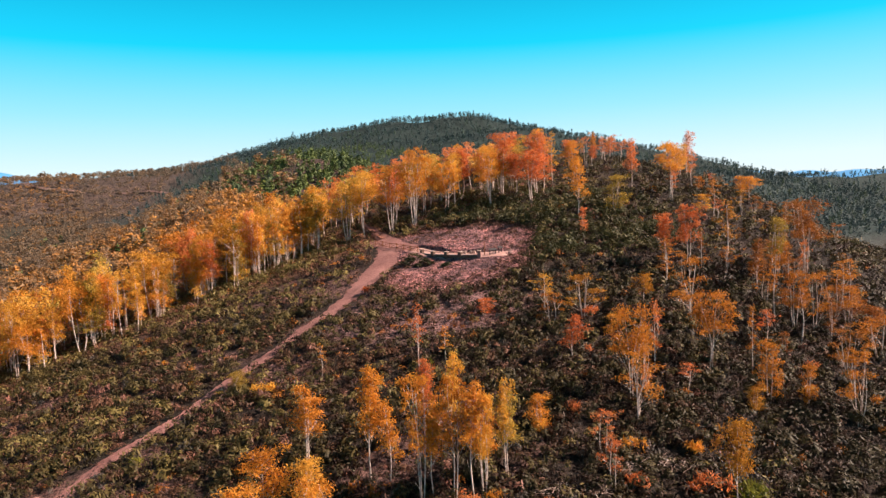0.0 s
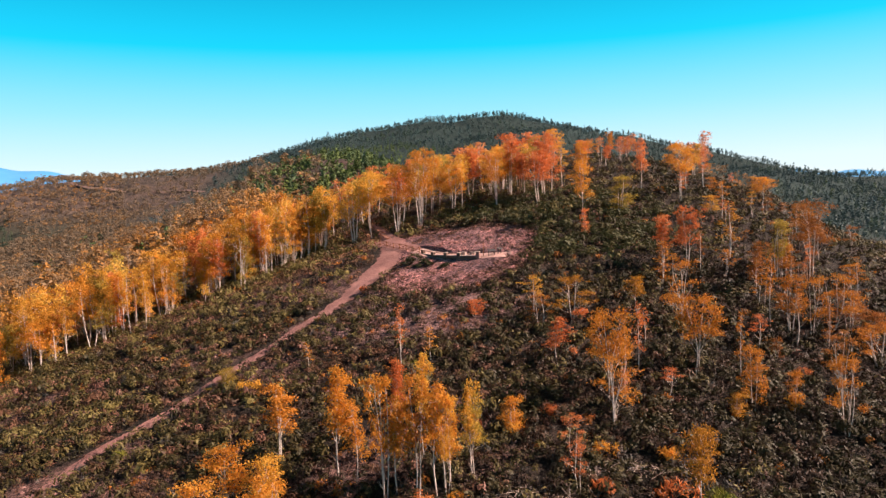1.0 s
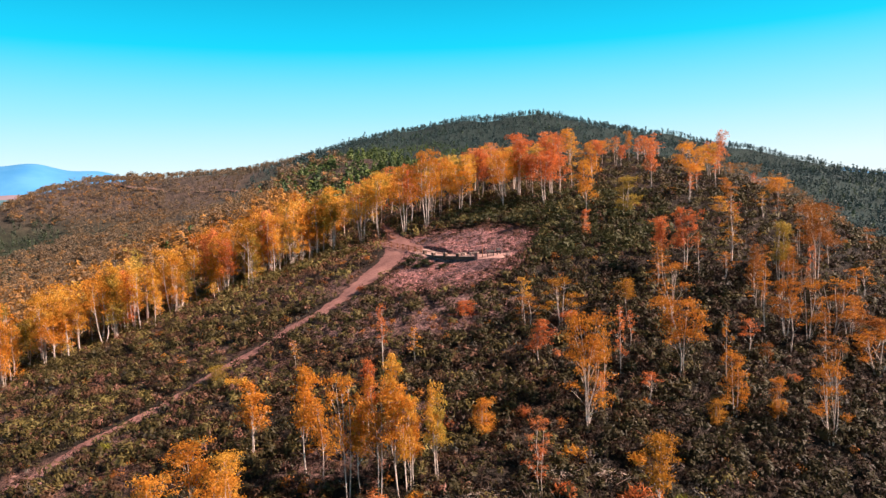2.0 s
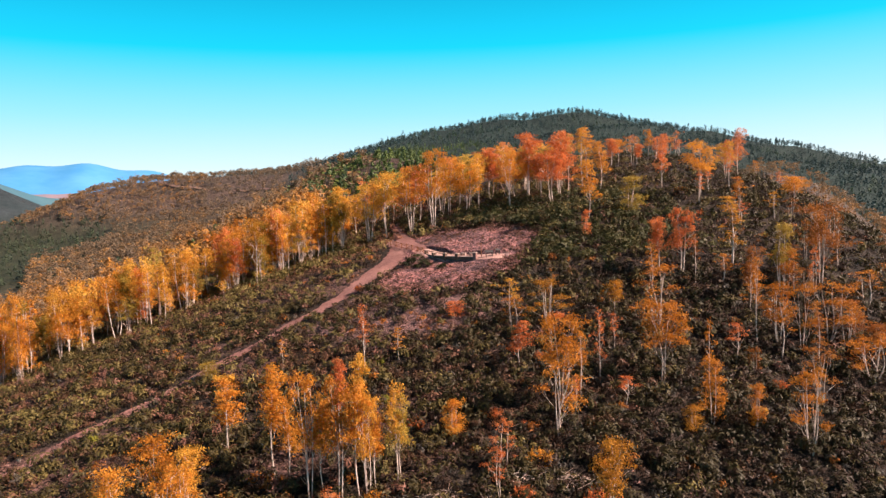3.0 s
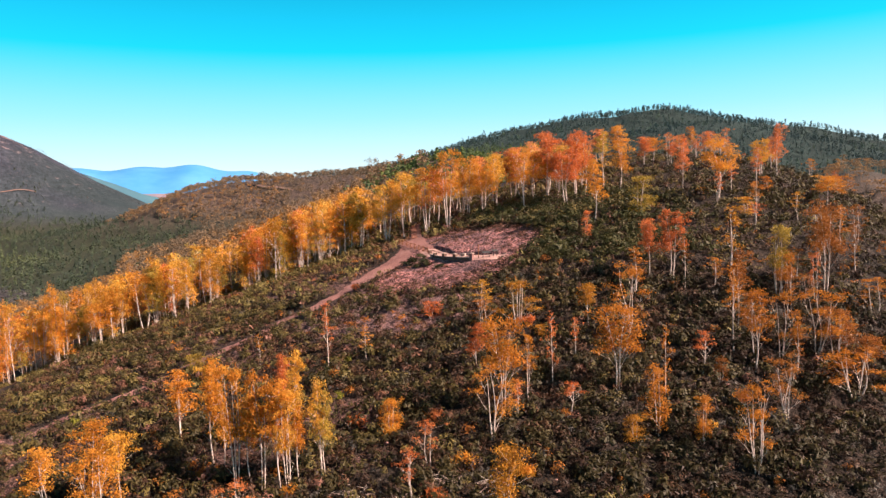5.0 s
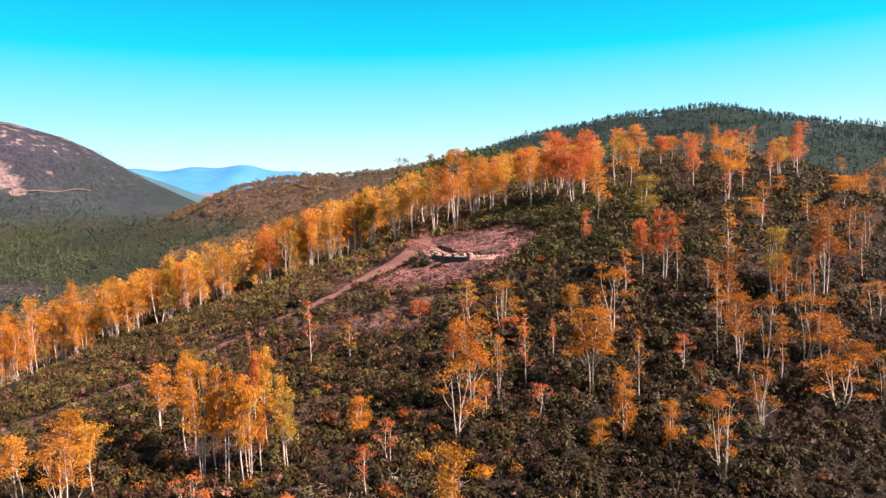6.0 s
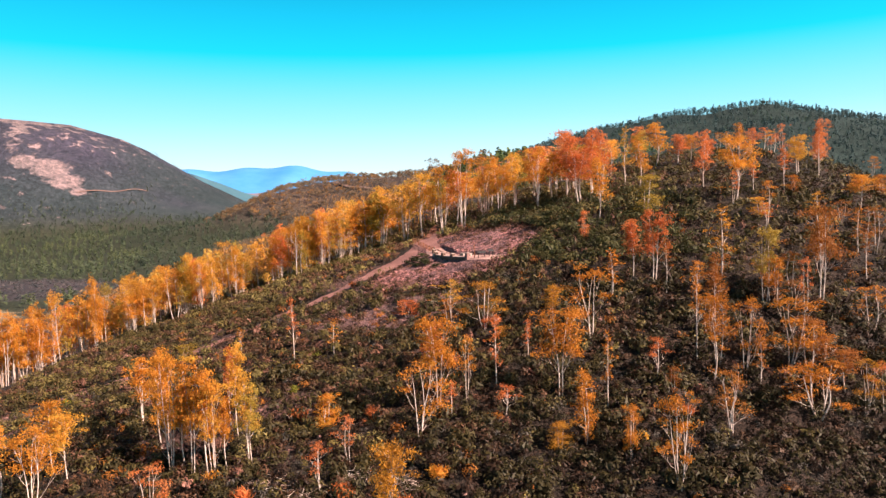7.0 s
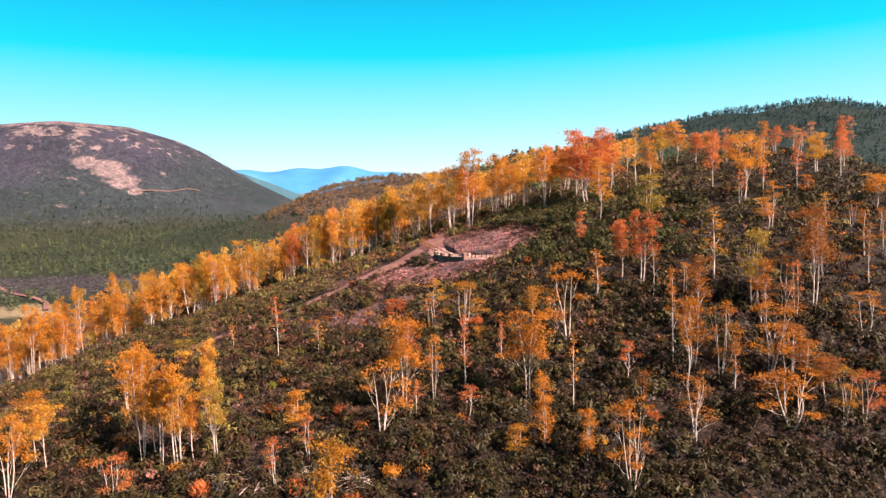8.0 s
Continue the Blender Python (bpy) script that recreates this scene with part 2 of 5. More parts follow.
FLOOR_LINE = [(-4.9, 117.0), (-2.6, 114.2), (0.4, 111.6), (3.0, 110.3), (6.3, 109.1), (9.2, 108.5)]


def smooth(a):
    a = np.clip(a, 0, 1)
    return a * a * (3 - 2 * a)


def spur(x, y):
    u, v = x / 60, (y - 100) / 45
    return sum(c * u ** i * v ** j for (i, j), c in HILL.items())


def rough(x, y, size, seed=0.0):
    """Gentle bumps, about -1 to 1."""
    a, b = x / size + seed, y / size - seed
    return (np.sin(a * 1.9 + 1.3 * np.sin(b * 1.7)) + np.sin(b * 2.3 + 1.1 * np.sin(a * 1.3 + 2)) + 0.6 * np.sin(3.7 * a - 2.9 * b + 1)) / 2.6


def mound(x, y, cx, cy, height, wide, deep, turn=0.0):
    c, s = math.cos(radians(turn)), math.sin(radians(turn))
    a, b = (x - cx) * c + (y - cy) * s, -(x - cx) * s + (y - cy) * c
    if isinstance(wide, tuple):
        wide = np.where(a < 0, wide[0], wide[1])
    return height * np.exp(-0.5 * (a / wide) ** 2 - 0.5 * (b / deep) ** 2)


def distance_land(x, y):
    z = -44.0 + mound(x, y, -5, 880, 145, (305, 245), 285)
    z = z + mound(x, y, -390, 640, 26, 80, 75) + mound(x, y, -95, 520, 10, 55, 45) + mound(x, y, 300, 830, 12, 90, 90)
    z = z + mound(x, y, -1045, 610, 190, (300, 200), 165, 57) + mound(x, y, -930, 770, 48, 90, 120, 57) + mound(x, y, -820, 880, 30, 95, 120, 57) + mound(x, y, -590, 500, 10, 160, 80, 57) + mound(x, y, -412, 548, 14, 58, 48)
    z = z + mound(x, y, 700, 870, 66, 190, 190)
    far = np.hypot(x, y)
    z = z + 85 * smooth((far - 1150) / 1100) * smooth((300 - x) / 600)
    wild = smooth((far - 250) / 300)
    return z + wild * (6 * rough(x, y, 70) + 3 * rough(x, y, 27, 3.0)) * smooth((z + 40) / 60)


def land(x, y):
    x, y = np.asarray(x, float), np.asarray(y, float)
    xc, yc = np.clip(x, -95, 84), np.clip(y, 36, 186)
    out = np.hypot(x - xc, np.maximum(y - yc, 0) + np.maximum(yc - y, 0))
    near = spur(xc, yc) - 0.22 * np.hypot(x - xc, np.minimum(y - yc, 0))
    z = near + 0.25 * rough(x, y, 6) + 0.12 * rough(x, y, 2.4, 5.0)
    w = smooth(out / 170)
    z = z * (1 - w) + distance_land(x, y) * w
    # the spur goes on over a heath crest to a pine knoll, and sends a wooded shoulder to the east
    z = z + smooth((y - 152) / 50) * (mound(x, y, 52, 200, 5.0, 44, 30) + mound(x, y, -60, 305, 46.5, 48, 52) + mound(x, y, 112, 318, 38, 27, 40))
    # the lookout's curved floor is cut into the slope and rises gently to a low bank
    best, side, level = np.full(x.shape, 99.0), np.zeros(x.shape), np.zeros(x.shape)
    for (ax, ay), (bx, by) in zip(FLOOR_LINE[:-1], FLOOR_LINE[1:]):
        dx, dy = bx - ax, by - ay
        f = np.clip(((x - ax) * dx + (y - ay) * dy) / (dx * dx + dy * dy), 0, 1)
        cx, cy = ax + f * dx, ay + f * dy
        d = np.hypot(x - cx, y - cy)
        s = np.where((x - cx) * -dy + (y - cy) * dx > 0, 1.0, -1.0)
        near_it = d < best
        best, side, level = np.where(near_it, d, best), np.where(near_it, s, side), np.where(near_it, spur(cx, cy), level)
    k = smooth((2.05 - best) / 0.45)
    return z * (1 - k) + (level - 0.15 + 0.16 * side * best) * k


FLOOR = float(spur(2.0, 109.6)) + 0.15


def at(x, y):
    return float(land(x, y))


# the dirt track, from below up to the lookout, as (x, y, half width)
TRACK = [(-41, 50, 0.85), (-36.6, 60.8, 0.85), (-34.2, 66.8, 0.85), (-30.3, 74, 0.85), (-25.6, 82.6, 0.9), (-20.2, 92, 1.0), (-15.2, 100, 1.4), (-12.4, 106.5, 2.0), (-10.4, 113, 2.3),
         (-9.2, 118.5, 2.4), (-10.5, 123.5, 2.0), (-13.5, 128.5, 1.5)]
CLEARING = [(-9, 126), (-3, 127), (4, 124.5), (11, 121.5), (15.6, 116), (15.4, 109), (12, 103), (7.5, 98.5), (1, 97.5), (-5, 98.6), (-9, 103), (-8, 112), (-7.5, 120)]


def spline(points, n):
    """A smooth line through the points."""
    p = np.array(points, float)
    k = np.arange(len(p))
    t = np.linspace(0, len(p) - 1, n)
    i = np.clip(t.astype(int), 0, len(p) - 2)
    f = (t - i)[:, None]
    m = np.gradient(p, axis=0)
    return ((1 + 2 * f) * (1 - f) ** 2) * p[i] + f * (1 - f) ** 2 * m[i] + f * f * (3 - 2 * f) * p[i + 1] + f * f * (f - 1) * m[i + 1]


TRACK_LINE = spline(TRACK, 90)


# the path from the lookout up to the steps among the trees
PATH = [(-4.9, 117.0, 1.4), (-6.5, 119.4, 1.3), (-8.6, 122.3, 1.5), (-10.2, 125.2, 1.7), (-11.2, 128, 1.2), (-13.2, 133.2, 1.0), (-15.4, 139, 1.0), (-17.2, 144, 1.0)]
WAYS = np.concatenate([TRACK_LINE, spline(PATH, 60)])


def off_track(x, y):
    """Metres from the edge of the track or path (less than 0: on it)."""
    d = np.hypot(np.asarray(x)[..., None] - WAYS[:, 0], np.asarray(y)[..., None] - WAYS[:, 1]) - WAYS[:, 2]
    return d.min(-1)


CLEAR_LINE = spline(CLEARING + CLEARING[:1], 80)


def inside(x, y, line):
    x, y = np.asarray(x, float)[..., None], np.asarray(y, float)[..., None]
    ax, ay, bx, by = line[:-1, 0], line[:-1, 1], line[1:, 0], line[1:, 1]
    cross = ((ay > y) != (by > y)) & (x < (bx - ax) * (y - ay) / np.where(by == ay, 1e-9, by - ay) + ax)
    return cross.sum(-1) % 2 == 1


def clear_share(x, y):
    """How far out in the clearing a place lies: 0 in the middle, 1 at the edge."""
    mid = CLEAR_LINE.mean(0)
    turn = np.arctan2(CLEAR_LINE[:-1, 1] - mid[1], CLEAR_LINE[:-1, 0] - mid[0])
    far = np.hypot(CLEAR_LINE[:-1, 0] - mid[0], CLEAR_LINE[:-1, 1] - mid[1])
    order = np.argsort(turn)
    x, y = np.asarray(x, float) - mid[0], np.asarray(y, float) - mid[1]
    return np.hypot(x, y) / np.interp(np.arctan2(y, x), turn[order], far[order], period=2 * np.pi)


def mesh_from(name, verts, faces, mat, tint=None, shade=False):
    """A mesh from arrays of corners and of equal-sided faces."""
    verts, faces = np.asarray(verts, np.float32), np.asarray(faces, np.int32)
    k = faces.shape[1]
    me = bpy.data.meshes.new(name)
    me.vertices.add(len(verts))
    me.vertices.foreach_set("co", verts.ravel())
    me.loops.add(faces.size)
    me.loops.foreach_set("vertex_index", faces.ravel())
    me.polygons.add(len(faces))
    me.polygons.foreach_set("loop_start", np.arange(0, faces.size, k, dtype=np.int32))
    if shade:
        me.polygons.foreach_set("use_smooth", np.ones(len(faces), bool))
    me.update(calc_edges=True)
    if tint is not None:
        tint = np.asarray(tint, np.float32)
        if tint.ndim == 2:
            me.attributes.new("cover", "FLOAT_COLOR", "POINT").data.foreach_set("color", np.c_[tint, np.ones(len(tint))].astype(np.float32).ravel())
        else:
            me.attributes.new("tint", "FLOAT", "POINT").data.foreach_set("value", tint)
    me.materials.append(mat)
    return me


def graded(core_a, core_b, step, end_a, end_b, growth):
    """Grid lines that are close over the core and wider and wider outside it."""
    mid = list(np.arange(core_a, core_b + step / 2, step))
    s, v, up = step, core_b, []
    while v < end_b:
        s = min(s * growth, 60); v += s; up.append(v)
    s, v, down = step, core_a, []
    while v > end_a:
        s = min(s * growth, 60); v -= s; down.append(v)
    return np.array(down[::-1] + mid + up)


def cover(x, y, z):
    """The base colour of the ground: soil with shrub shade in it near by, wood floor, hazed heath and bare rock far
    off.
    """
    soil = np.array([0.125, 0.07, 0.062])
    wood = np.array([0.090, 0.066, 0.055])
    # far mountain's heath, its purple-blue taken from the haze before it
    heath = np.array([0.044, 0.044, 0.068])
    # near-black litter under the shrubs, with the shade between them in its colour
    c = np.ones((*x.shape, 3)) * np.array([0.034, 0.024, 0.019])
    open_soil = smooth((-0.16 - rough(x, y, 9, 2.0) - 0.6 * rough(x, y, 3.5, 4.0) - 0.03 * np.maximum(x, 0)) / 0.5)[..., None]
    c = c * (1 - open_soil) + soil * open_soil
    # stony mauve soil below the clearing and beside the track
    stony = smooth((1.15 + 0.35 * rough(x, y, 4.0, 3.0) - np.hypot((x + 3) / 15, (y - 93) / 8.5)) / 0.4)[..., None]
    c = c * (1 - stony) + np.array([0.20, 0.118, 0.115]) * stony
    # fallen leaves under the belt of trees
    belt = smooth((16 - np.abs((x + 54) * 0.48 - (y - 110) * 0.88 + 7)) / 8) * smooth((-x - 8) / 6) * smooth((100 + x) / 8)
    c = c * (1 - belt[..., None]) + np.array([0.26, 0.135, 0.075]) * belt[..., None]
    far = smooth((np.hypot(x, y - 110) - 110) / 120)[..., None]
    c = c * (1 - far) + wood * far
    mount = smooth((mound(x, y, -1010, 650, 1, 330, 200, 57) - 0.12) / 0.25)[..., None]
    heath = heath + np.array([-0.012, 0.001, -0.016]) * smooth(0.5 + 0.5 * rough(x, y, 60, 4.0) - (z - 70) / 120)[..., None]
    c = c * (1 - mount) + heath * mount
    # great hill's floor takes the dark haze-blue of its pines
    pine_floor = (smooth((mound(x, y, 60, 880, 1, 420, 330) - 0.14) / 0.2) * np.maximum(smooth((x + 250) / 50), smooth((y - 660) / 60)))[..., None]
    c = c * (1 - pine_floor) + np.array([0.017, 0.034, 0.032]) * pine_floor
    valley = (smooth((-x - 200) / 80) * smooth((10 - z) / 30) * smooth((1050 - np.hypot(x, y)) / 200))[..., None]
    c = c * (1 - valley) + np.array([0.034, 0.040, 0.022]) * valley
    scrub = smooth((1.25 - np.hypot((x + 365) / 85, (y - 248) / 32)) / 0.3)[..., None]
    c = c * (1 - scrub) + np.array([0.055, 0.045, 0.052]) * scrub
    plain = smooth((np.hypot(x, y) - 1300) / 500)[..., None]
    c = c * (1 - plain) + np.array([0.10, 0.105, 0.085]) * plain
    field = ((np.hypot((x + 283) / 30, (y - 184) / 16) < 1) & (z < -30))[..., None]
    return np.where(field, np.array([0.34, 0.26, 0.16]), c)


gx = graded(-100, 86, 1.4, -3000, 2200, 1.085)
gy = graded(36, 190, 1.4, -300, 3200, 1.085)
X, Y = np.meshgrid(gx, gy)
Z = land(X, Y) - 0.5 * (clear_share(X, Y) < 0.9)
nx, ny = len(gx), len(gy)
quad = (np.arange(ny - 1)[:, None] * nx + np.arange(nx - 1)).ravel()
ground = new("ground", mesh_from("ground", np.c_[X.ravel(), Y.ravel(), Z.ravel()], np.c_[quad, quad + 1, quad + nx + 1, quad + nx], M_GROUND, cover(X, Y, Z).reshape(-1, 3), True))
tagged(ground, "red-brown stony heath slope falling into wooded valleys", "ground", kind="structure")


def draped(name, verts, faces, mat, lift, label, category):
    v = np.array(verts, float)
    v = np.c_[v, land(v[:, 0], v[:, 1]) + lift]
    return tagged(new(name, mesh_from(name, v, faces, mat, shade=True)), label, category, kind="structure")


def build_track():
    n, rows = 260, 9
    line = spline(TRACK, n)
    way = np.gradient(line[:, :2], axis=0)
    way /= np.linalg.norm(way, axis=1)[:, None]
    side = np.c_[-way[:, 1], way[:, 0]]
    out = []
    for j in range(rows):
        s = j / (rows - 1) * 2 - 1
        wide = line[:, 2] * (1 + 0.2 * rough(line[:, 0] * 3 + 9 * np.sign(s), line[:, 1] * 3, 2.0) + 0.16 * rough(line[:, 0] * 3 - 5 * np.sign(s), line[:, 1] * 3, 0.6))
        out.append(line[:, :2] + side * (s * wide)[:, None])
    verts = np.stack(out, 1).reshape(-1, 2)
    q = (np.arange(n - 1)[:, None] * rows + np.arange(rows - 1)).ravel()
    track = draped("dirt_track", verts, np.c_[q, q + 1, q + rows + 1, q + rows], M_TRACK, 0.06, "pinkish bare dirt track climbing the heath slope", "track")
    # two worn wheel ruts and a low crown
    me = track.data
    co = np.empty(len(me.vertices) * 3, np.float32)
    me.vertices.foreach_get("co", co)
    co = co.reshape(n, rows, 3)
    co[:, :, 2] += np.array([-0.03, 0.02, -0.02, 0.02, 0.05, 0.02, -0.02, 0.02, -0.03])
    me.vertices.foreach_set("co", co.ravel())


def build_strip(name, points, mat, lift, label, category):
    n, rows = 90, 7
    line = spline(points, n)
    way = np.gradient(line[:, :2], axis=0)
    way /= np.linalg.norm(way, axis=1)[:, None]
    side = np.c_[-way[:, 1], way[:, 0]]
    verts = np.stack([line[:, :2] + side * (line[:, 2] * (j / (rows - 1) * 2 - 1) * (1 + 0.1 * rough(line[:, 0] * 3, line[:, 1] * 3 + 9 * j, 2.0)))[:, None] for j in range(rows)], 1).reshape(-1, 2)
    q = (np.arange(n - 1)[:, None] * rows + np.arange(rows - 1)).ravel()
    draped(name, verts, np.c_[q, q + 1, q + rows + 1, q + rows], mat, lift, label, category)


def build_clearing():
    rings, n = 60, 260
    line = spline(CLEARING + CLEARING[:1], n + 1)[:-1]
    mid = line.mean(0)
    out = []
    for k in range(1, rings + 1):
        p = mid + (line - mid) * (k / rings)
        if k == rings:
            p = p + (line - mid) * (0.06 * rough(line[:, 0] * 2, line[:, 1] * 2, 1.5))[:, None]
        out.append(p)
    verts = np.concatenate(out)
    i = np.arange(n)
    q = (np.arange(rings - 1)[:, None] * n + i).ravel()
    q2 = (np.arange(rings - 1)[:, None] * n + (i + 1) % n).ravel()
    faces = np.c_[q, q + n, q2 + n, q2]
    # low furrows and heaps of broken stone
    heap = 0.16 * rough(verts[:, 0], verts[:, 1] * 1.6, 1.3, 7.0) + 0.11 * rough(verts[:, 0], verts[:, 1], 0.5, 1.0)
    floor_part = np.min([np.hypot(verts[:, 0] - px, verts[:, 1] - py) for px, py in spline(FLOOR_LINE, 20)], axis=0) < 2.2
    draped("clearing", verts, faces, M_CLEAR, 0.10 + np.where(floor_part, 0.0, 1.0) * heap * np.clip(1.05 - clear_share(verts[:, 0], verts[:, 1]), 0.2, 1), "bare pinkish rubble clearing around the stone lookout", "clearing")


build_track()
build_clearing()
build_strip("lookout_floor", [(x, y, 1.55) for x, y in FLOOR_LINE] + [(11.2, 108.6, 1.0)], M_PAVING, 0.15, "pale pinkish gravel floor behind the stone parapet", "floor")
build_strip("path", PATH, M_TRACK, 0.13, "pinkish dirt path rising from the lookout between the trees", "path")


# ---- things: helpers ----
def part(name, me, parent, label="", kind=""):
    ob = new(name, me)
    ob.parent = parent
    return tagged(ob, label, kind=kind)


def thing(name, label, category, group="", m=Matrix()):
    ob = new(name)
    ob.empty_display_size = 0.3
    ob.matrix_world = m
    return tagged(ob, label, category, group)


def tube(points, radii, sides=6):
    """A tapered limb along the points: corners and four-sided faces."""
    p = np.array(points, float)
    d = np.gradient(p, axis=0)
    d /= np.linalg.norm(d, axis=1)[:, None] + 1e-9
    a = np.cross(d, [0.31, 0.95, 0.11])
    a /= np.linalg.norm(a, axis=1)[:, None] + 1e-9
    b = np.cross(d, a)
    t = np.arange(sides) / sides * 2 * np.pi
    v = p[:, None] + (a[:, None] * np.cos(t)[None, :, None] + b[:, None] * np.sin(t)[None, :, None]) * np.array(radii)[:, None, None]
    i = np.arange(sides)
    q = (np.arange(len(p) - 1)[:, None] * sides + i).ravel()
    q2 = (np.arange(len(p) - 1)[:, None] * sides + (i + 1) % sides).ravel()
    return v.reshape(-1, 3), np.c_[q, q2, q2 + sides, q + sides]


def joined(pieces):
    vs, fs, n = [], [], 0
    for v, f in pieces:
        vs.append(v); fs.append(f + n); n += len(v)
    return np.concatenate(vs), np.concatenate(fs)


def leaves(rng, centres, radii, count, size, flat=0.6, droop=0.25, jitter=0.55, blade=0.0, slim=1.0, soft=0.0):
    """Leaf sprays in a shell round each centre: corners, three-sided faces."""
    c = np.repeat(centres, count, 0)
    r = np.repeat(radii, count, 0)
    d = rng.normal(size=(len(c), 3))
    d[:, 2] = np.where(rng.random(len(c)) < 0.7, np.abs(d[:, 2]), d[:, 2])
    d /= np.linalg.norm(d, axis=1)[:, None]
    rad = rng.random(len(c)) ** 0.45 * (0.85 + 0.3 * rng.random(len(c)))
    p = c + d * (r * rad)[:, None] * np.array([1, 1, flat]) + soft * r[:, None] * rng.normal(size=d.shape)
    face = d * np.array([1, 1, 1.3]) + jitter * rng.normal(size=d.shape)
    face /= np.linalg.norm(face, axis=1)[:, None]
    u = rng.normal(size=(len(c), 3)); u[:, 2] -= droop
    if blade:
        u = d + np.array([0, 0, 0.5]) + 0.45 * rng.normal(size=d.shape)
        face = rng.normal(size=d.shape) + 0.6 * d
        face /= np.linalg.norm(face, axis=1)[:, None]
    u -= (u * face).sum(1)[:, None] * face
    u /= np.linalg.norm(u, axis=1)[:, None] + 1e-9
    w = np.cross(face, u)
    s = size * (0.6 + 0.8 * rng.random(len(c)))[:, None]
    slim = slim * (1 - blade)
    v = np.stack([p - u * s * 0.6 - w * s * 0.3 * slim, p - u * s * 0.5 + w * s * 0.35 * slim, p + u * s * 0.75], 1).reshape(-1, 3)
    return v, np.arange(len(v)).reshape(-1, 3)


def tree_shape(seed, stems, low, reach, puff, flat, clumps, fork, thick=120, loose=2.0):
    """A slender pale-barked tree, ten metres high. Stems part near the ground, limbs rise steeply from them, and each limb ends in a
    domed spray of leaves. low: where the crown begins; reach: its half width; puff: size of the sprays, thick: how leafy they are, loose: how many thin ones fill the gaps; fork: how far below its spray a limb starts."""
    rng = np.random.default_rng(seed)
    trunks, centres, radii = [], [], []
    for s in range(stems):
        a = s / stems * 2 * math.pi + rng.random() * 1.2
        lean = 0.0 if stems == 1 else (0.35 + 0.25 * rng.random()) * reach
        top = 9.0 - 1.6 * rng.random() * (s > 0)
        bend, wave = rng.normal(size=2) * 0.16, 3 + 3 * rng.random()
        f = np.linspace(0, 1, 9)
        out = lean * f ** 0.8 + 0.16 * (stems > 1) * (1 - f)
        pts = np.c_[math.cos(a) * out + bend[0] * np.sin(f * wave), math.sin(a) * out + bend[1] * np.sin(f * wave * 0.8), top * f]
        pts[0, 2] = -0.3
        pieces = [tube(pts, 0.068 * (1 - f) ** 0.75 + 0.010, 6)]
        n = max(3, clumps // stems)
        for j in range(n):
            q = (j + 0.25 + 0.5 * rng.random()) / n
            z = 10 * low + (9.3 - 10 * low) * q
            b = a + rng.normal() * 1.1 if stems > 1 else j * 2.4 + rng.normal() * 0.5
            wide = reach * math.sqrt(max(0.05, 1 - q * q * 0.9)) * (0.35 + 0.6 * rng.random())
            at_f = min(0.98, z / top)
            axis = np.array([np.interp(at_f, f, pts[:, k]) for k in range(3)])
            tip = np.array([axis[0] + math.cos(b) * wide, axis[1] + math.sin(b) * wide, z])
            g = max(0.07, at_f - fork * (0.6 + 0.6 * rng.random()) * (0.4 + 0.6 * wide / reach))
            root = np.array([np.interp(g, f, pts[:, k]) for k in range(3)])
            knee = root * 0.45 + tip * 0.55 + np.array([0, 0, -0.16 * wide])
            pieces.append(tube([root, (root + knee) / 2 + rng.normal(size=3) * 0.05, knee, tip], [0.036 * (1.15 - g), 0.029 * (1.15 - g), 0.017, 0.007], 4))
            centres.append(tip)
            radii.append(puff * (0.75 + 0.5 * rng.random()) * (1.1 - 0.25 * q))
            for _ in range(2):
                e = tip + rng.normal(size=3) * np.array([0.75, 0.75, 0.3]) * puff
                pieces.append(tube([knee, (knee + e) / 2 + [0, 0, -0.05], e], [0.018, 0.013, 0.006], 3))
                if rng.random() < 0.7:
                    centres.append(e)
                    radii.append(puff * (0.45 + 0.3 * rng.random()))
        centres.append(pts[-1] + np.array([0, 0, 0.2])); radii.append(puff * 0.85)
        for j in range(2):
            p = pts[1 + int(low * 5 * rng.random())]
            e = p + np.array([rng.normal() * 0.5, rng.normal() * 0.5, 0.8])
            pieces.append(tube([p, (p + e) / 2, e], [0.02, 0.015, 0.007], 3))
        trunks.append((pieces[0], joined(pieces[1:])))
    centres, radii = np.array(centres), np.array(radii)
    # thin sprays between the clumps close the crown loosely
    k = len(centres)
    i, j = rng.integers(0, k, int(loose * k)), rng.integers(0, k, int(loose * k))
    close = np.linalg.norm(centres[i] - centres[j], axis=1) < 2.4
    between = (centres[i] * 0.55 + centres[j] * 0.45)[close] + rng.normal(size=(close.sum(), 3)) * 0.2
    centres, radii = np.concatenate([centres, between]), np.concatenate([radii, puff * (0.4 + 0.35 * rng.random(len(between)))])
    count = np.maximum(10, thick * radii ** 1.8).astype(int)
    count[k:] = count[k:] * 0.7
    cv, cf = leaves(rng, centres, radii, count, 0.17, flat, 0.5, 0.8, soft=0.15)
    tint = np.repeat(rng.random(len(centres)) * 0.3, count * 3)
    return trunks, cv, cf, tint


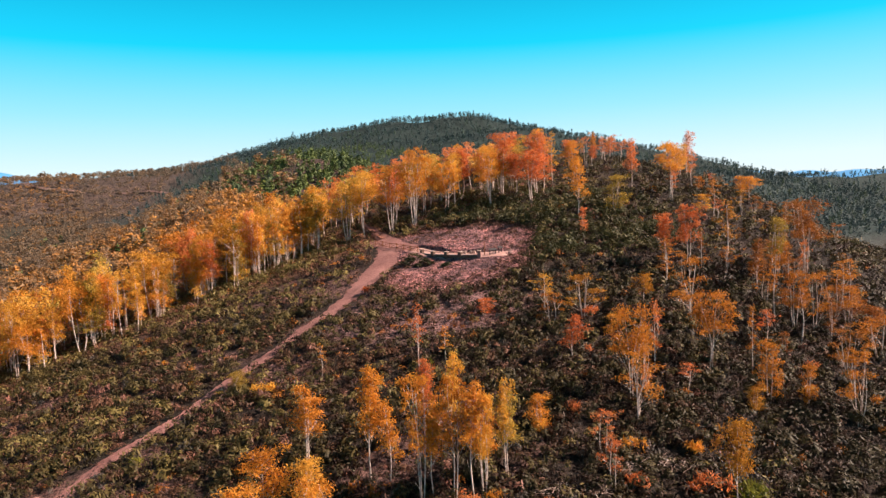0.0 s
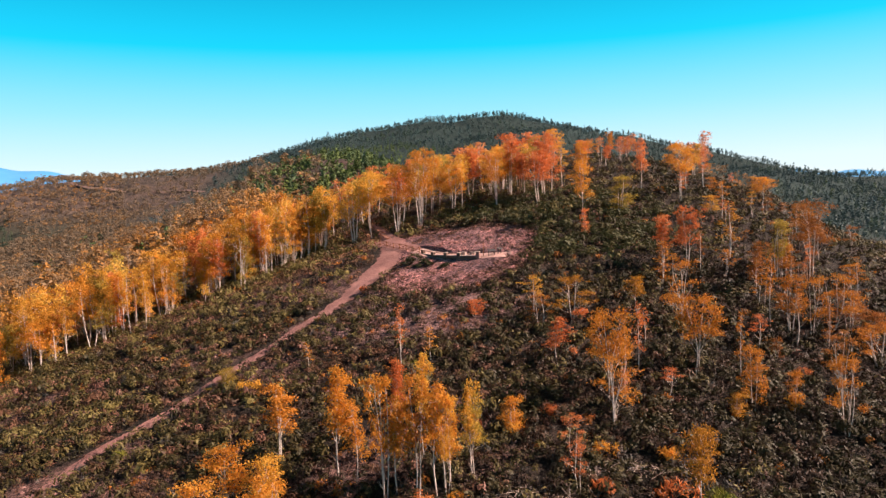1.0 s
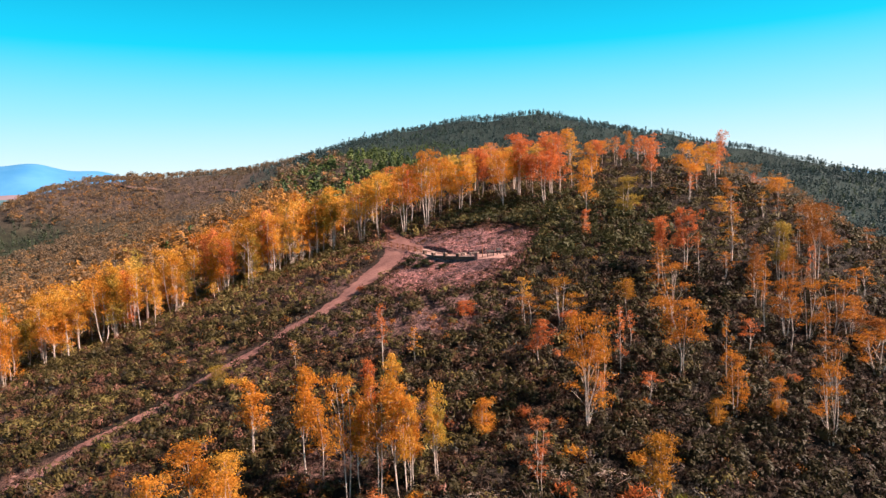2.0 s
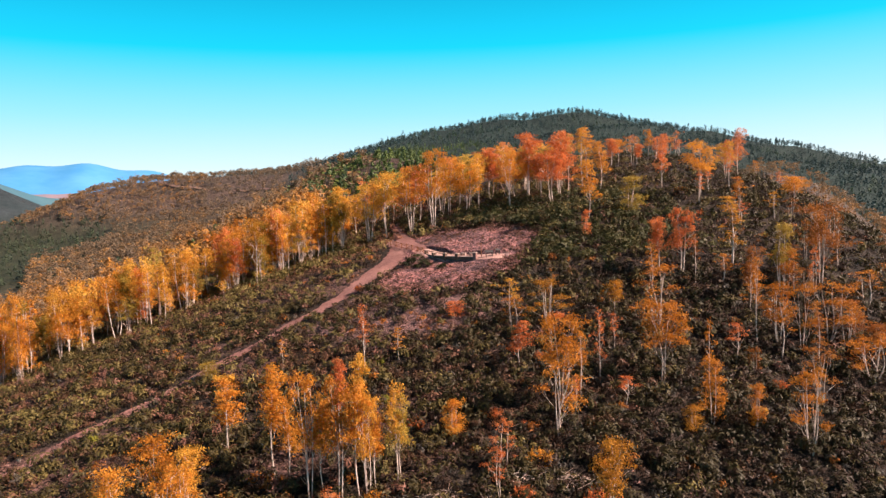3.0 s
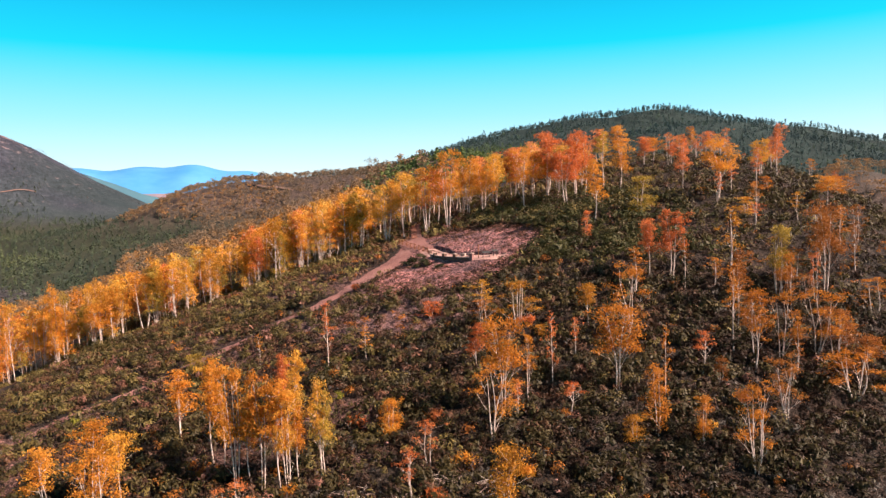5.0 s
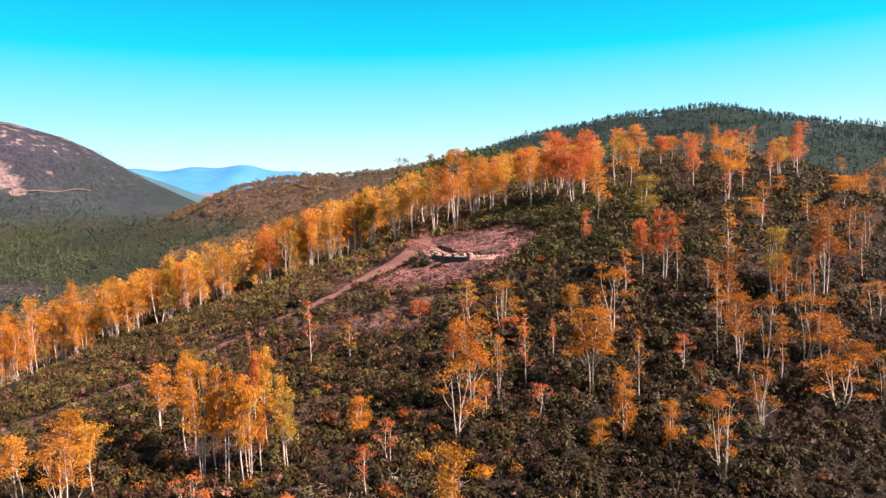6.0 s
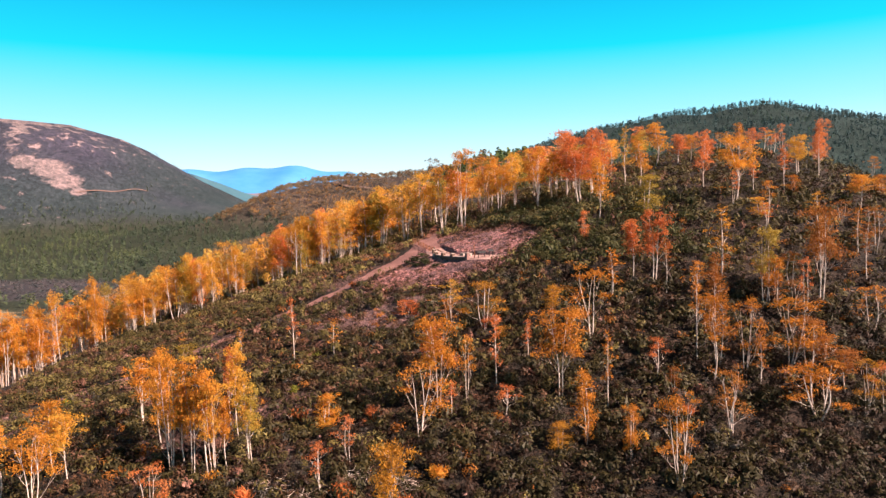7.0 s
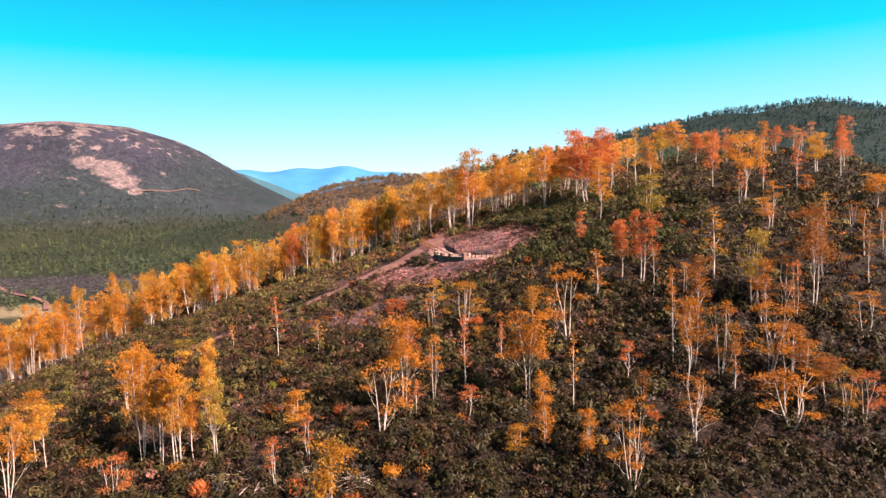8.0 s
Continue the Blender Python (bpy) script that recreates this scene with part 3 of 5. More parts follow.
# d, D: domed crowns on a high fork; t, T: tall and slim; p: a thin pole; c: leafy from the ground up; b: spreading bare limbs; u: thin umbrella
FORMS = {"d": [(11, 1, 0.50, 1.6, 1.12, 0.7, 9, 0.3, 120, 0.6), (12, 2, 0.44, 1.5, 1.05, 0.75, 11, 0.3, 120, 0.6)],
         "D": [(13, 3, 0.40, 1.8, 1.05, 0.7, 15, 0.34, 115, 0.6), (14, 2, 0.44, 1.7, 1.1, 0.7, 12, 0.34, 115, 0.6)],
         "t": [(15, 1, 0.42, 1.1, 0.8, 0.95, 12, 0.2, 120, 1.5), (16, 1, 0.36, 1.0, 0.72, 1.0, 13, 0.22, 120, 1.5)], "T": [(17, 2, 0.40, 1.2, 0.85, 0.85, 14, 0.24, 120, 1.2), (18, 3, 0.38, 1.3, 0.82, 0.85, 17, 0.26, 120, 1.2)],
         "p": [(19, 1, 0.30, 0.7, 0.5, 1.0, 9, 0.12, 78, 1.0), (20, 1, 0.45, 0.85, 0.58, 0.9, 7, 0.15, 78, 1.0)], "c": [(21, 2, 0.10, 1.1, 0.9, 1.0, 14, 0.12), (22, 3, 0.08, 1.25, 0.95, 1.0, 17, 0.12)],
         "b": [(23, 3, 0.30, 2.0, 0.98, 0.6, 11, 0.42, 100, 0.3), (24, 4, 0.26, 2.1, 0.95, 0.6, 14, 0.4, 100, 0.3)], "u": [(25, 1, 0.52, 1.5, 0.85, 0.6, 7, 0.36, 90, 0.4), (26, 2, 0.42, 1.5, 0.8, 0.65, 9, 0.34, 90, 0.4)]}
SHAPES, BY_FORM = [], {}
for form, sorts in FORMS.items():
    BY_FORM[form] = [len(SHAPES) + k for k in range(len(sorts))]
    SHAPES += [tree_shape(*sort) for sort in sorts]
WIDTHS = [float(np.percentile(np.hypot(s[1][:, 0], s[1][:, 1]), 94)) * 2 for s in SHAPES]
LABELS = {"n": "slender pale-trunked tree with thin russet brown leaves on the heath slope", "g": "slender pale-trunked tree with olive yellow autumn leaves", "d": "slender pale-trunked tree with dull golden autumn leaves on the heath slope", "b": "slender pale-trunked tree with burnt orange autumn leaves on the heath slope", "o": "slender pale-trunked tree with orange autumn leaves on the heath slope", "y": "slender pale-trunked tree with golden yellow autumn leaves",
          "r": "slender pale-trunked tree with sparse russet red leaves"}
STOCK = {}


def tree(kind, shape, x, y, height, width, turn, group):
    """Plants one tree; the first of each sort is built, the others are copies of it."""
    m = Matrix.LocRotScale((x, y, at(x, y) - 0.05), Euler((0, 0, turn)), (width / WIDTHS[shape], width / WIDTHS[shape], height / 10))
    if (kind, shape) not in STOCK:
        trunks, cv, cf, tint = SHAPES[shape]
        ob = thing("tree", LABELS[kind], "tree", group)
        for stem, limbs in trunks:
            trunk = part("trunk", mesh_from("trunk", *stem, M_BARK, shade=True), ob, "pale bare bark")
            part("branchwork", mesh_from("branchwork", *limbs, M_BARK, shade=True), trunk, kind="stuff")
        part("crown", mesh_from("crown", cv, cf, M_LEAF[kind], tint), ob)
        STOCK[kind, shape] = ob
        ob.matrix_basis = m
        return ob
    src = STOCK[kind, shape]
    ob = copy_thing(src, Matrix())
    ob.matrix_basis = m
    return tagged(ob, group=group)


plant = random.Random(5)


def planted(group, rows):
    for x, y, h, w, sort in rows:
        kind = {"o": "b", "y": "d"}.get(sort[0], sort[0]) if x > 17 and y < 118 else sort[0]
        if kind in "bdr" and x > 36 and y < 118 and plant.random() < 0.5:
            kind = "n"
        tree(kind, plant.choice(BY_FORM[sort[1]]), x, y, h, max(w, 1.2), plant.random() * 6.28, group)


def grove(name, rows, mat, label):
    """Trees too many to tell apart: their crowns in one mesh, their trunks in another."""
    cv, cf, ct, tv, tf, nc, nt = [], [], [], [], [], 0, 0
    for shape, x, y, h, w, turn in rows:
        trunks, v, f, tint = SHAPES[shape]
        c, s = math.cos(turn), math.sin(turn)
        k = w / WIDTHS[shape]
        m = np.array([[c * k, s * k, 0], [-s * k, c * k, 0], [0, 0, h / 10]])
        o = np.array([x, y, at(x, y) - 0.05])
        pick = (plant.randrange(4) + np.arange(len(f))) % 4 == 0
        fv = v.reshape(-1, 3, 3)[pick]
        mid = fv.mean(1, keepdims=True)
        fv = (mid + (fv - mid) * 1.7).reshape(-1, 3)
        cv.append(fv @ m + o); ct.append(np.clip(tint.reshape(-1, 3)[pick].ravel() + plant.uniform(-0.1, 0.35), 0, 1))
        for a, b in [joined(pair) for pair in trunks][: plant.randrange(2) + (h < 8)]:
            tv.append(a @ m + o); tf.append(b + nt); nt += len(a)
    cv = np.concatenate(cv)
    tagged(new(name, mesh_from(name, cv, np.arange(len(cv)).reshape(-1, 3), mat, np.concatenate(ct))), label, "woodland", kind="stuff")
    tagged(new(name + "_trunks", mesh_from(name, np.concatenate(tv), np.concatenate(tf), M_BARK, shade=True)), "pale slender trunks of the " + label.split(" ", 1)[1], "woodland", kind="stuff")


planted("grove below the slope", [
    (-15.2, 46.7, 8.0, 3.9, "od"), (-14.9, 51.8, 7.8, 4.0, "od"), (-11.1, 50.8, 7.4, 3.7, "yd"), (-7.1, 58.5, 11.0, 3.0, "ot"), (-5.4, 57.8, 8.4, 2.5, "ot"),
    (-2.5, 55.6, 12.1, 3.2, "oT"), (-1.5, 56.4, 8.8, 2.4, "ot"), (0.3, 55.6, 11.7, 3.0, "bT"), (2.0, 55.9, 10.6, 2.8, "ot"), (2.8, 55.8, 9.7, 2.6, "yT"),
    (3.1, 57.2, 7.4, 2.0, "ot"), (4.9, 58.1, 9.8, 2.3, "yt"), (5.1, 58.3, 8.4, 2.4, "gT"), (-13.4, 61.5, 8.1, 4.2, "bT"),
])
planted("thin trees on the heath", [
    (-10.0, 46.5, 8.4, 4.8, "oD"), (1.0, 49.7, 4.8, 3.8, "rb"),
    (-3.1, 75.3, 9.5, 2.3, "rp"), (-0.1, 79.4, 4.4, 1.9, "op"), (-2.3, 63.5, 9.0, 2.0, "rt"), (0.4, 61.7, 10.6, 2.0, "yt"), (9.0, 65.2, 3.8, 2.5, "oc"),
    (14.4, 61.2, 5.0, 3.0, "ru"), (26.0, 71.5, 3.4, 2.6, "ru"), (14.3, 56.9, 5.2, 3.0, "ru"), (-25.0, 78.4, 2.6, 4.0, "gc"), (-14.9, 78.6, 4.4, 1.4, "op"),
    (20.9, 69.8, 3.9, 1.9, "rp"), (21.4, 72.4, 7.5, 2.7, "ou"), (5.3, 89.0, 2.5, 3.4, "rc"), (12.9, 86.9, 6.2, 3.3, "yu"),
])
planted("trees in the middle of the slope", [
    (19.2, 66.3, 8.0, 5.6, "ob"), (19.5, 69.8, 10.6, 4.8, "oD"), (23.7, 53.6, 9.2, 3.7, "yd"), (30.3, 76.0, 9.3, 5.2, "oD"), (31.2, 85.0, 9.4, 5.8, "ob"),
    (26.2, 87.4, 5.2, 3.1, "yd"), (31.4, 94.7, 7.0, 3.2, "op"), (23.6, 75.2, 8.8, 1.8, "rp"), (14.8, 77.2, 5.9, 3.1, "rt"), (13.4, 84.5, 4.8, 4.4, "bu"),
    (17.8, 85.9, 6.4, 5.5, "yb"), (20.8, 83.7, 2.0, 2.7, "yc"), (25.4, 80.0, 5.1, 1.7, "rp"), (35.1, 75.9, 8.2, 1.5, "op"),
])
planted("trees on the lower flank", [
    (34.3, 70.3, 7.1, 2.9, "oc"), (38.4, 70.2, 4.9, 1.8, "oc"), (32.3, 69.0, 2.7, 2.3, "yc"), (38.9, 80.7, 5.1, 2.6, "ru"), (40.7, 79.9, 2.8, 1.5, "rc"),
    (42.8, 68.4, 8.8, 4.1, "ob"), (46.4, 76.0, 7.0, 4.6, "yb"), (53.6, 81.9, 5.7, 7.2, "bb"), (44.5, 84.7, 8.2, 3.4, "oT"), (43.6, 92.8, 8.1, 3.6, "yt"),
    (47.1, 84.7, 8.5, 3.6, "bb"), (48.5, 83.6, 5.9, 2.0, "op"), (51.2, 88.0, 7.8, 6.8, "bb"), (54.2, 89.5, 4.1, 3.9, "bu"),
])
planted("trees on the upper slope", [
    (48.6, 98.0, 9.7, 4.0, "gT"), (49.3, 98.1, 6.4, 3.6, "oT"), (43.6, 103.0, 9.4, 3.9, "yp"), (54.6, 100.9, 12.3, 5.6, "rD"), (60.1, 109.9, 7.6, 2.3, "rp"),
    (58.1, 119.4, 1.1, 1.4, "gc"), (35.9, 98.5, 10.3, 3.8, "rT"), (33.1, 99.8, 8.3, 2.9, "rt"), (37.6, 97.5, 7.2, 1.9, "op"), (23.5, 112.0, 4.8, 1.7, "rc"),
    (31.3, 121.1, 7.2, 4.4, "gc"), (41.1, 97.6, 4.7, 3.8, "ou"), (41.2, 132.6, 1.4, 2.4, "oc"), (47.5, 122.4, 3.3, 2.9, "yc"),
])
planted("trees on the eastern flank", [
    (42.4, 85.5, 10.5, 2.6, "bp"), (44.3, 82.7, 7.6, 2.8, "op"), (56.1, 87.1, 4.5, 4.5, "yd"), (53.0, 87.5, 6.5, 3.7, "bT"), (61.8, 117.5, 6.9, 3.4, "bu"),
    (66.3, 149.5, 4.2, 3.8, "bc"), (43.2, 89.7, 5.2, 3.4, "bu"), (59.5, 98.4, 5.4, 5.0, "bu"),
])
planted("trees along the crest", [
    (44.0, 129.9, 10.8, 6.6, "oD"), (32.8, 167.9, 6.4, 5.1, "od"), (25.0, 171.9, 10.1, 6.8, "ot"), (46.4, 133.2, 6.0, 2.5, "rp"), (53.3, 150.4, 8.1, 4.6, "yT"),
    (56.9, 156.0, 11.5, 3.9, "rt"), (51.0, 137.1, 8.5, 3.5, "rp"), (52.3, 136.8, 3.4, 2.3, "bc"), (61.7, 135.3, 5.6, 4.9, "od"), (38.4, 135.8, 10.3, 4.0, "rt"),
    (30.8, 162.8, 7.4, 3.9, "rt"), (23.7, 142.9, 11.8, 3.0, "yp"),
])
planted("trees behind the clearing", [
    (17.7, 131.9, 11.0, 6.6, "rT"), (12.7, 140.9, 13.7, 8.3, "rT"), (9.7, 132.0, 12.9, 6.1, "oD"), (4.6, 146.6, 9.9, 5.8, "rt"), (0.9, 134.0, 10.8, 5.2, "oT"),
    (-3.6, 139.3, 12.7, 5.9, "oD"), (2.7, 138.1, 11.8, 5.5, "yT"), (19.1, 135.1, 13.4, 5.5, "rT"), (20.7, 136.5, 11.8, 4.8, "rt"), (24.1, 119.3, 10.9, 4.2, "ot"),
    (27.1, 138.7, 9.8, 4.2, "ot"), (-9.8, 131.0, 13.8, 6.1, "oT"), (-15.3, 132.4, 13.5, 6.9, "yD"), (-18.4, 130.8, 12.8, 6.4, "yT"),
])
planted("trees behind the clearing", [
    (-5.3, 130.7, 16.2, 5.6, "oT"), (-9.5, 136.6, 11.9, 5.1, "rt"), (10.1, 140.1, 10.1, 5.8, "ot"), (15.3, 137.4, 9.1, 5.2, "rt"),
])


for k in range(16):
    x, y = plant.uniform(38, 74), plant.uniform(84, 128)
    tree(plant.choice("bnrdn"), plant.choice(BY_FORM["p"] + BY_FORM["u"] + BY_FORM["b"]), x, y, plant.uniform(3.5, 7.5), plant.uniform(1.8, 3.6), plant.random() * 6.28, "trees on the eastern flank")


# ---- the belt of autumn trees on the western edge, and the crest behind the clearing ----
BELT = [(-88, 80), (-81, 92), (-69, 100), (-60, 104.5), (-53, 111), (-45, 116.5), (-37, 119.5), (-32, 124.5), (-26, 129), (-20, 134)]
belt_line = spline(BELT, 120)
BELT_SHAPES = BY_FORM["d"] + BY_FORM["D"] + 2 * BY_FORM["t"] + 2 * BY_FORM["T"]
FRONT_SHAPES = BY_FORM["b"] + BY_FORM["u"] + BY_FORM["c"] + BY_FORM["p"]
rear = {"o": [], "y": [], "r": [], "b": [], "d": [], "g": []}
for k in range(250):
    i = plant.randrange(len(belt_line))
    front = k < 112
    back = abs(plant.gauss(0, 4.5)) if front else 3 + 36 * plant.random() ** 1.3
    x = belt_line[i][0] - back * 0.75 + plant.gauss(0, 1.6)
    y = belt_line[i][1] + back * 0.66 + plant.gauss(0, 1.6)
    kind, shape, h, w, turn = plant.choice("oyoogodoyr"), plant.choice(BELT_SHAPES + (FRONT_SHAPES if front else [])), plant.uniform(7.0, 13.4) + 2.4 * (i < 30), plant.uniform(2.9, 5.4), plant.random() * 6.28
    if not front and k % 5 == 0:
        h, w, x, y = h * 0.45, w * 0.8, x + back * 0.6, y - back * 0.5
    if abs(x + 11.3 + (y - 128) * 0.38) < 2.2 and y < 147:
        continue
    if front:
        tree(kind, shape, x, y, h, w, turn, "belt of autumn trees")
    else:
        rear[{"o": "b", "y": "d", "r": "b"}.get(kind, kind) if back > 24 else kind].append((shape, x, y, h, w, turn))
for k in range(48):
    front = k < 12
    x = plant.uniform(-26, 22)
    y = (plant.uniform(140, 150) if front else plant.uniform(146, 182)) + max(0, x - 20) * 0.2
    kind, shape, h, w, turn = plant.choice("ooyrgoyr"), plant.choice(BELT_SHAPES), plant.uniform(7.8, 11.5) - max(0, x - 8) * 0.1, plant.uniform(4.2, 6.4), plant.random() * 6.28
    if abs(x + 11.3 + (y - 128) * 0.38) < 2.2 and y < 147:
        continue
    if front:
        tree(kind, shape, x, y, h, w, turn, "trees on the crest")
    else:
        rear[kind].append((shape, x, y, h, w, turn))
for k in range(16):
    x, y = plant.uniform(34, 84), plant.uniform(160, 205)
    tree(plant.choice("rrrob"), plant.choice(BY_FORM["p"] + BY_FORM["t"] + BY_FORM["u"]), x, y, plant.uniform(5, 8.5), plant.uniform(2.6, 4.2), plant.random() * 6.28, "sparse trees on the crest")
dull = []
for k in range(230):
    x = plant.uniform(-190, -48)
    y = plant.uniform(135, 290)
    if math.hypot(x + 40, y - 110) < 62 or not 17 < math.degrees(math.atan2(-x, y)) < 45:
        continue
    dull.append((plant.choice(BELT_SHAPES), x, y, plant.uniform(8, 13), plant.uniform(4.5, 7), plant.random() * 6.28))
grove("brown_wood", dull, M_WOODLAND, "thin brown and orange trees below the belt")
grove("orange_wood", rear["o"], M_LEAF["o"], "dense orange autumn trees behind the belt")
grove("golden_wood", rear["y"], M_LEAF["y"], "dense golden autumn trees behind the belt")
grove("burnt_orange_wood", rear["b"], M_LEAF["b"], "dense burnt orange trees behind the belt")
grove("dull_gold_wood", rear["d"], M_LEAF["d"], "dense dull golden trees behind the belt")
grove("olive_wood", rear["g"], M_LEAF["g"], "olive yellow autumn trees behind the belt")
grove("russet_wood", rear["r"], M_LEAF["r"], "dense russet autumn trees behind the belt")

# ---- low heath shrubs ----
scatter = np.random.default_rng(21)


def shrub_kit(seed, n, count, size, blade=0.0, slim=0.7):
    """A few shrub shapes, one metre across: each an array of three-cornered leaf sprays."""
    rng = np.random.default_rng(seed)
    kit = []
    for _ in range(n):
        k = rng.integers(3, 6)
        c = np.c_[rng.normal(size=(k, 2)) * 0.2, 0.2 + 0.2 * rng.random(k)]
        v, f = leaves(rng, c, 0.27 + 0.16 * rng.random(k), count // k, size, 0.95, -1.0, 0.14, blade, slim)
        v[:, 2] = np.maximum(v[:, 2], -0.05)
        kit.append(v[: (count // 6) * 18 // 3 * 3])
    n = min(len(v) for v in kit)
    return np.stack([v[: n // 3 * 3] for v in kit])


def strewn(name, kit, x, y, scale, tall, tint, mat, label, category, sink=0.05, lift=None):
    """Many small plants in one mesh."""
    n, k = len(x), kit.shape[1]
    v = kit[scatter.integers(0, len(kit), n)].copy()
    a = scatter.random(n) * 6.283
    c, s = np.cos(a)[:, None], np.sin(a)[:, None]
    px = (v[:, :, 0] * c - v[:, :, 1] * s) * scale[:, None] + x[:, None]
    py = (v[:, :, 0] * s + v[:, :, 1] * c) * scale[:, None] + y[:, None]
    pz = v[:, :, 2] * (scale * tall)[:, None] + (land(x, y) - sink)[:, None]
    verts = np.stack([px, py, pz], -1).reshape(-1, 3)
    me = mesh_from(name, verts, np.arange(len(verts)).reshape(-1, 3), mat, np.repeat(tint, k))
    return tagged(new(name, me), label, category, kind="stuff")


FINE, PLAIN = shrub_kit(3, 14, 66, 0.145, 0, 0.8), shrub_kit(4, 12, 40, 0.17, 0, 0.8)
LOW, HIGH = (-66, 82, 46, 101), (-98, 112, 101, 182)
for name, kit, n, (xa, xb, ya, yb), mat, share, big, label in (
        ("heath_shrubs", FINE, 5300, LOW, M_SHRUB, 0.0, 1.0, "low brown and mauve heath shrubs covering the slope"), ("olive_shrubs", FINE, 6700, LOW, M_OLIVE, 0.25, 1.15, "rounded olive green shrubs covering the slope"),
        ("silver_shrubs", FINE, 1150, LOW, M_SILVER, 0.1, 0.8, "pale grey-leaved shrubs among the heath"),
        ("upper_heath_shrubs", PLAIN, 5600, HIGH, M_SHRUB, 0.0, 1.0, "low brown heath shrubs on the upper slope"), ("crest_shrubs", PLAIN, 3600, (-30, 140, 172, 275), M_OLIVE, 0.25, 1.3, "olive and brown heath shrubs on the crest"), ("upper_olive_shrubs", PLAIN, 7400, HIGH, M_OLIVE, 0.25, 1.2, "rounded olive green shrubs on the upper slope")):
    x, y = scatter.uniform(xa, xb, n), scatter.uniform(ya, yb, n)
    thin = rough(x, y, 9, 2.0) + 0.6 * rough(x, y, 3.5, 4.0)
    sort = rough(x, y, 13, 8.0) * (1 if mat is M_SHRUB else -1) + 0.5 * scatter.normal(size=n)
    keep = (off_track(x, y) > 0.6 - 0.35 * scatter.random(n) ** 2) & ~inside(x, y, CLEAR_LINE) & ((thin > -0.6) | (x > 8) | (scatter.random(n) < 0.45)) & ((y < 150) | (scatter.random(n) < 0.5)) & ((sort > -0.75) | (x > 4)) & (x > -0.72 * y - 3) & (x < 0.62 * y + 30)
    keep &= (np.hypot((x + 3) / 15, (y - 93) / 8.5) > 1.1) | (scatter.random(n) < 0.6)
    if mat is M_SILVER:
        keep &= (x > 5) | (sort > 0.5) | (np.hypot((x + 3) / 15, (y - 93) / 8.5) < 1.1)
    x, y = x[keep], y[keep]
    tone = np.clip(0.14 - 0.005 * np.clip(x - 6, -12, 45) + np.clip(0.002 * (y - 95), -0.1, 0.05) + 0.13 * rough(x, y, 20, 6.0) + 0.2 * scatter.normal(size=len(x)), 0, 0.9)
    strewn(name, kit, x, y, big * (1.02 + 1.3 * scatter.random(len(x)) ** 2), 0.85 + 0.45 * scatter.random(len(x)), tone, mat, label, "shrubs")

# rust-brown bushes here and there, denser on the lower slope
n = 900
x, y = scatter.uniform(-50, 72, n), scatter.uniform(46, 128, n)
keep = (off_track(x, y) > 0.4) & ~inside(x, y, CLEAR_LINE) & (rough(x, y, 11, 5.0) + 0.6 * scatter.normal(size=n) > 0.25) & (x > -0.72 * y - 3) & (x < 0.62 * y + 20)
x, y = x[keep], y[keep]
strewn("rust_shrubs", FINE, x, y, 0.9 + 1.1 * scatter.random(len(x)) ** 2, 0.8 + 0.5 * scatter.random(len(x)), 0.3 * scatter.random(len(x)), M_LEAF["n"], "rust-brown low shrubs among the heath", "shrubs")

# taller dark broom behind and beside the clearing
n = 1250
x, y = scatter.uniform(-30, 44, n), scatter.uniform(104, 137, n)
edge = np.hypot((x - 4) / 19, (y - 114) / 15)
keep = ~inside(x, y, CLEAR_LINE) & (off_track(x, y) > 1.2) & (edge < 2.1 - 0.5 * scatter.random(n)) & ((y > 121) | (x > 14)) & (x > -4 + 6 * scatter.random(n))
x, y = x[keep], y[keep]
strewn("broom_thicket", FINE, x, y, 1.5 + 1.5 * scatter.random(len(x)), 0.9 + 0.3 * scatter.random(len(x)), 0.45 * scatter.random(len(x)), M_BROOM, "dark green broom thicket round the clearing", "shrubs")

n = 1100
i = scatter.integers(0, len(belt_line), n)
back = scatter.normal(size=n) * 5 + 4
x, y = belt_line[i, 0] - back * 0.75, belt_line[i, 1] + back * 0.66
strewn("belt_undergrowth", PLAIN, x, y, 0.9 + 1.0 * scatter.random(n), 0.7 + 0.3 * scatter.random(n), 0.2 + 0.5 * scatter.random(n), M_OLIVE, "olive undergrowth at the foot of the belt of trees", "shrubs")

# dry tufts and stones on the clearing
n = 10500
x, y = scatter.uniform(-11, 18, n), scatter.uniform(95, 129, n)
share = clear_share(x, y)
wall_side = np.min([np.hypot(x - px, y - py) for px, py in spline(FLOOR_LINE, 20)], axis=0)
keep = (share < 1.12) & (off_track(x, y) > 0.3) & (wall_side > 2.0) & (rough(x, y * 1.7, 3.2, 1.0) + 0.5 * scatter.normal(size=n) > 0.3 - 1.9 * smooth((share - 0.62) / 0.45) - 0.045 * np.maximum(110 - y, 0))
x, y = x[keep], y[keep]
strewn("dry_tufts", shrub_kit(12, 10, 22, 0.27, 0, 0.7), x, y, 0.28 + 0.75 * scatter.random(len(x)) ** 2.2 * (0.6 + 0.5 * share[keep]), 0.6 + 0.3 * scatter.random(len(x)), np.clip(0.26 + 0.28 * scatter.normal(size=len(x)), 0, 0.85), M_SHRUB, "dry brown tufts scattered over the clearing", "tufts")


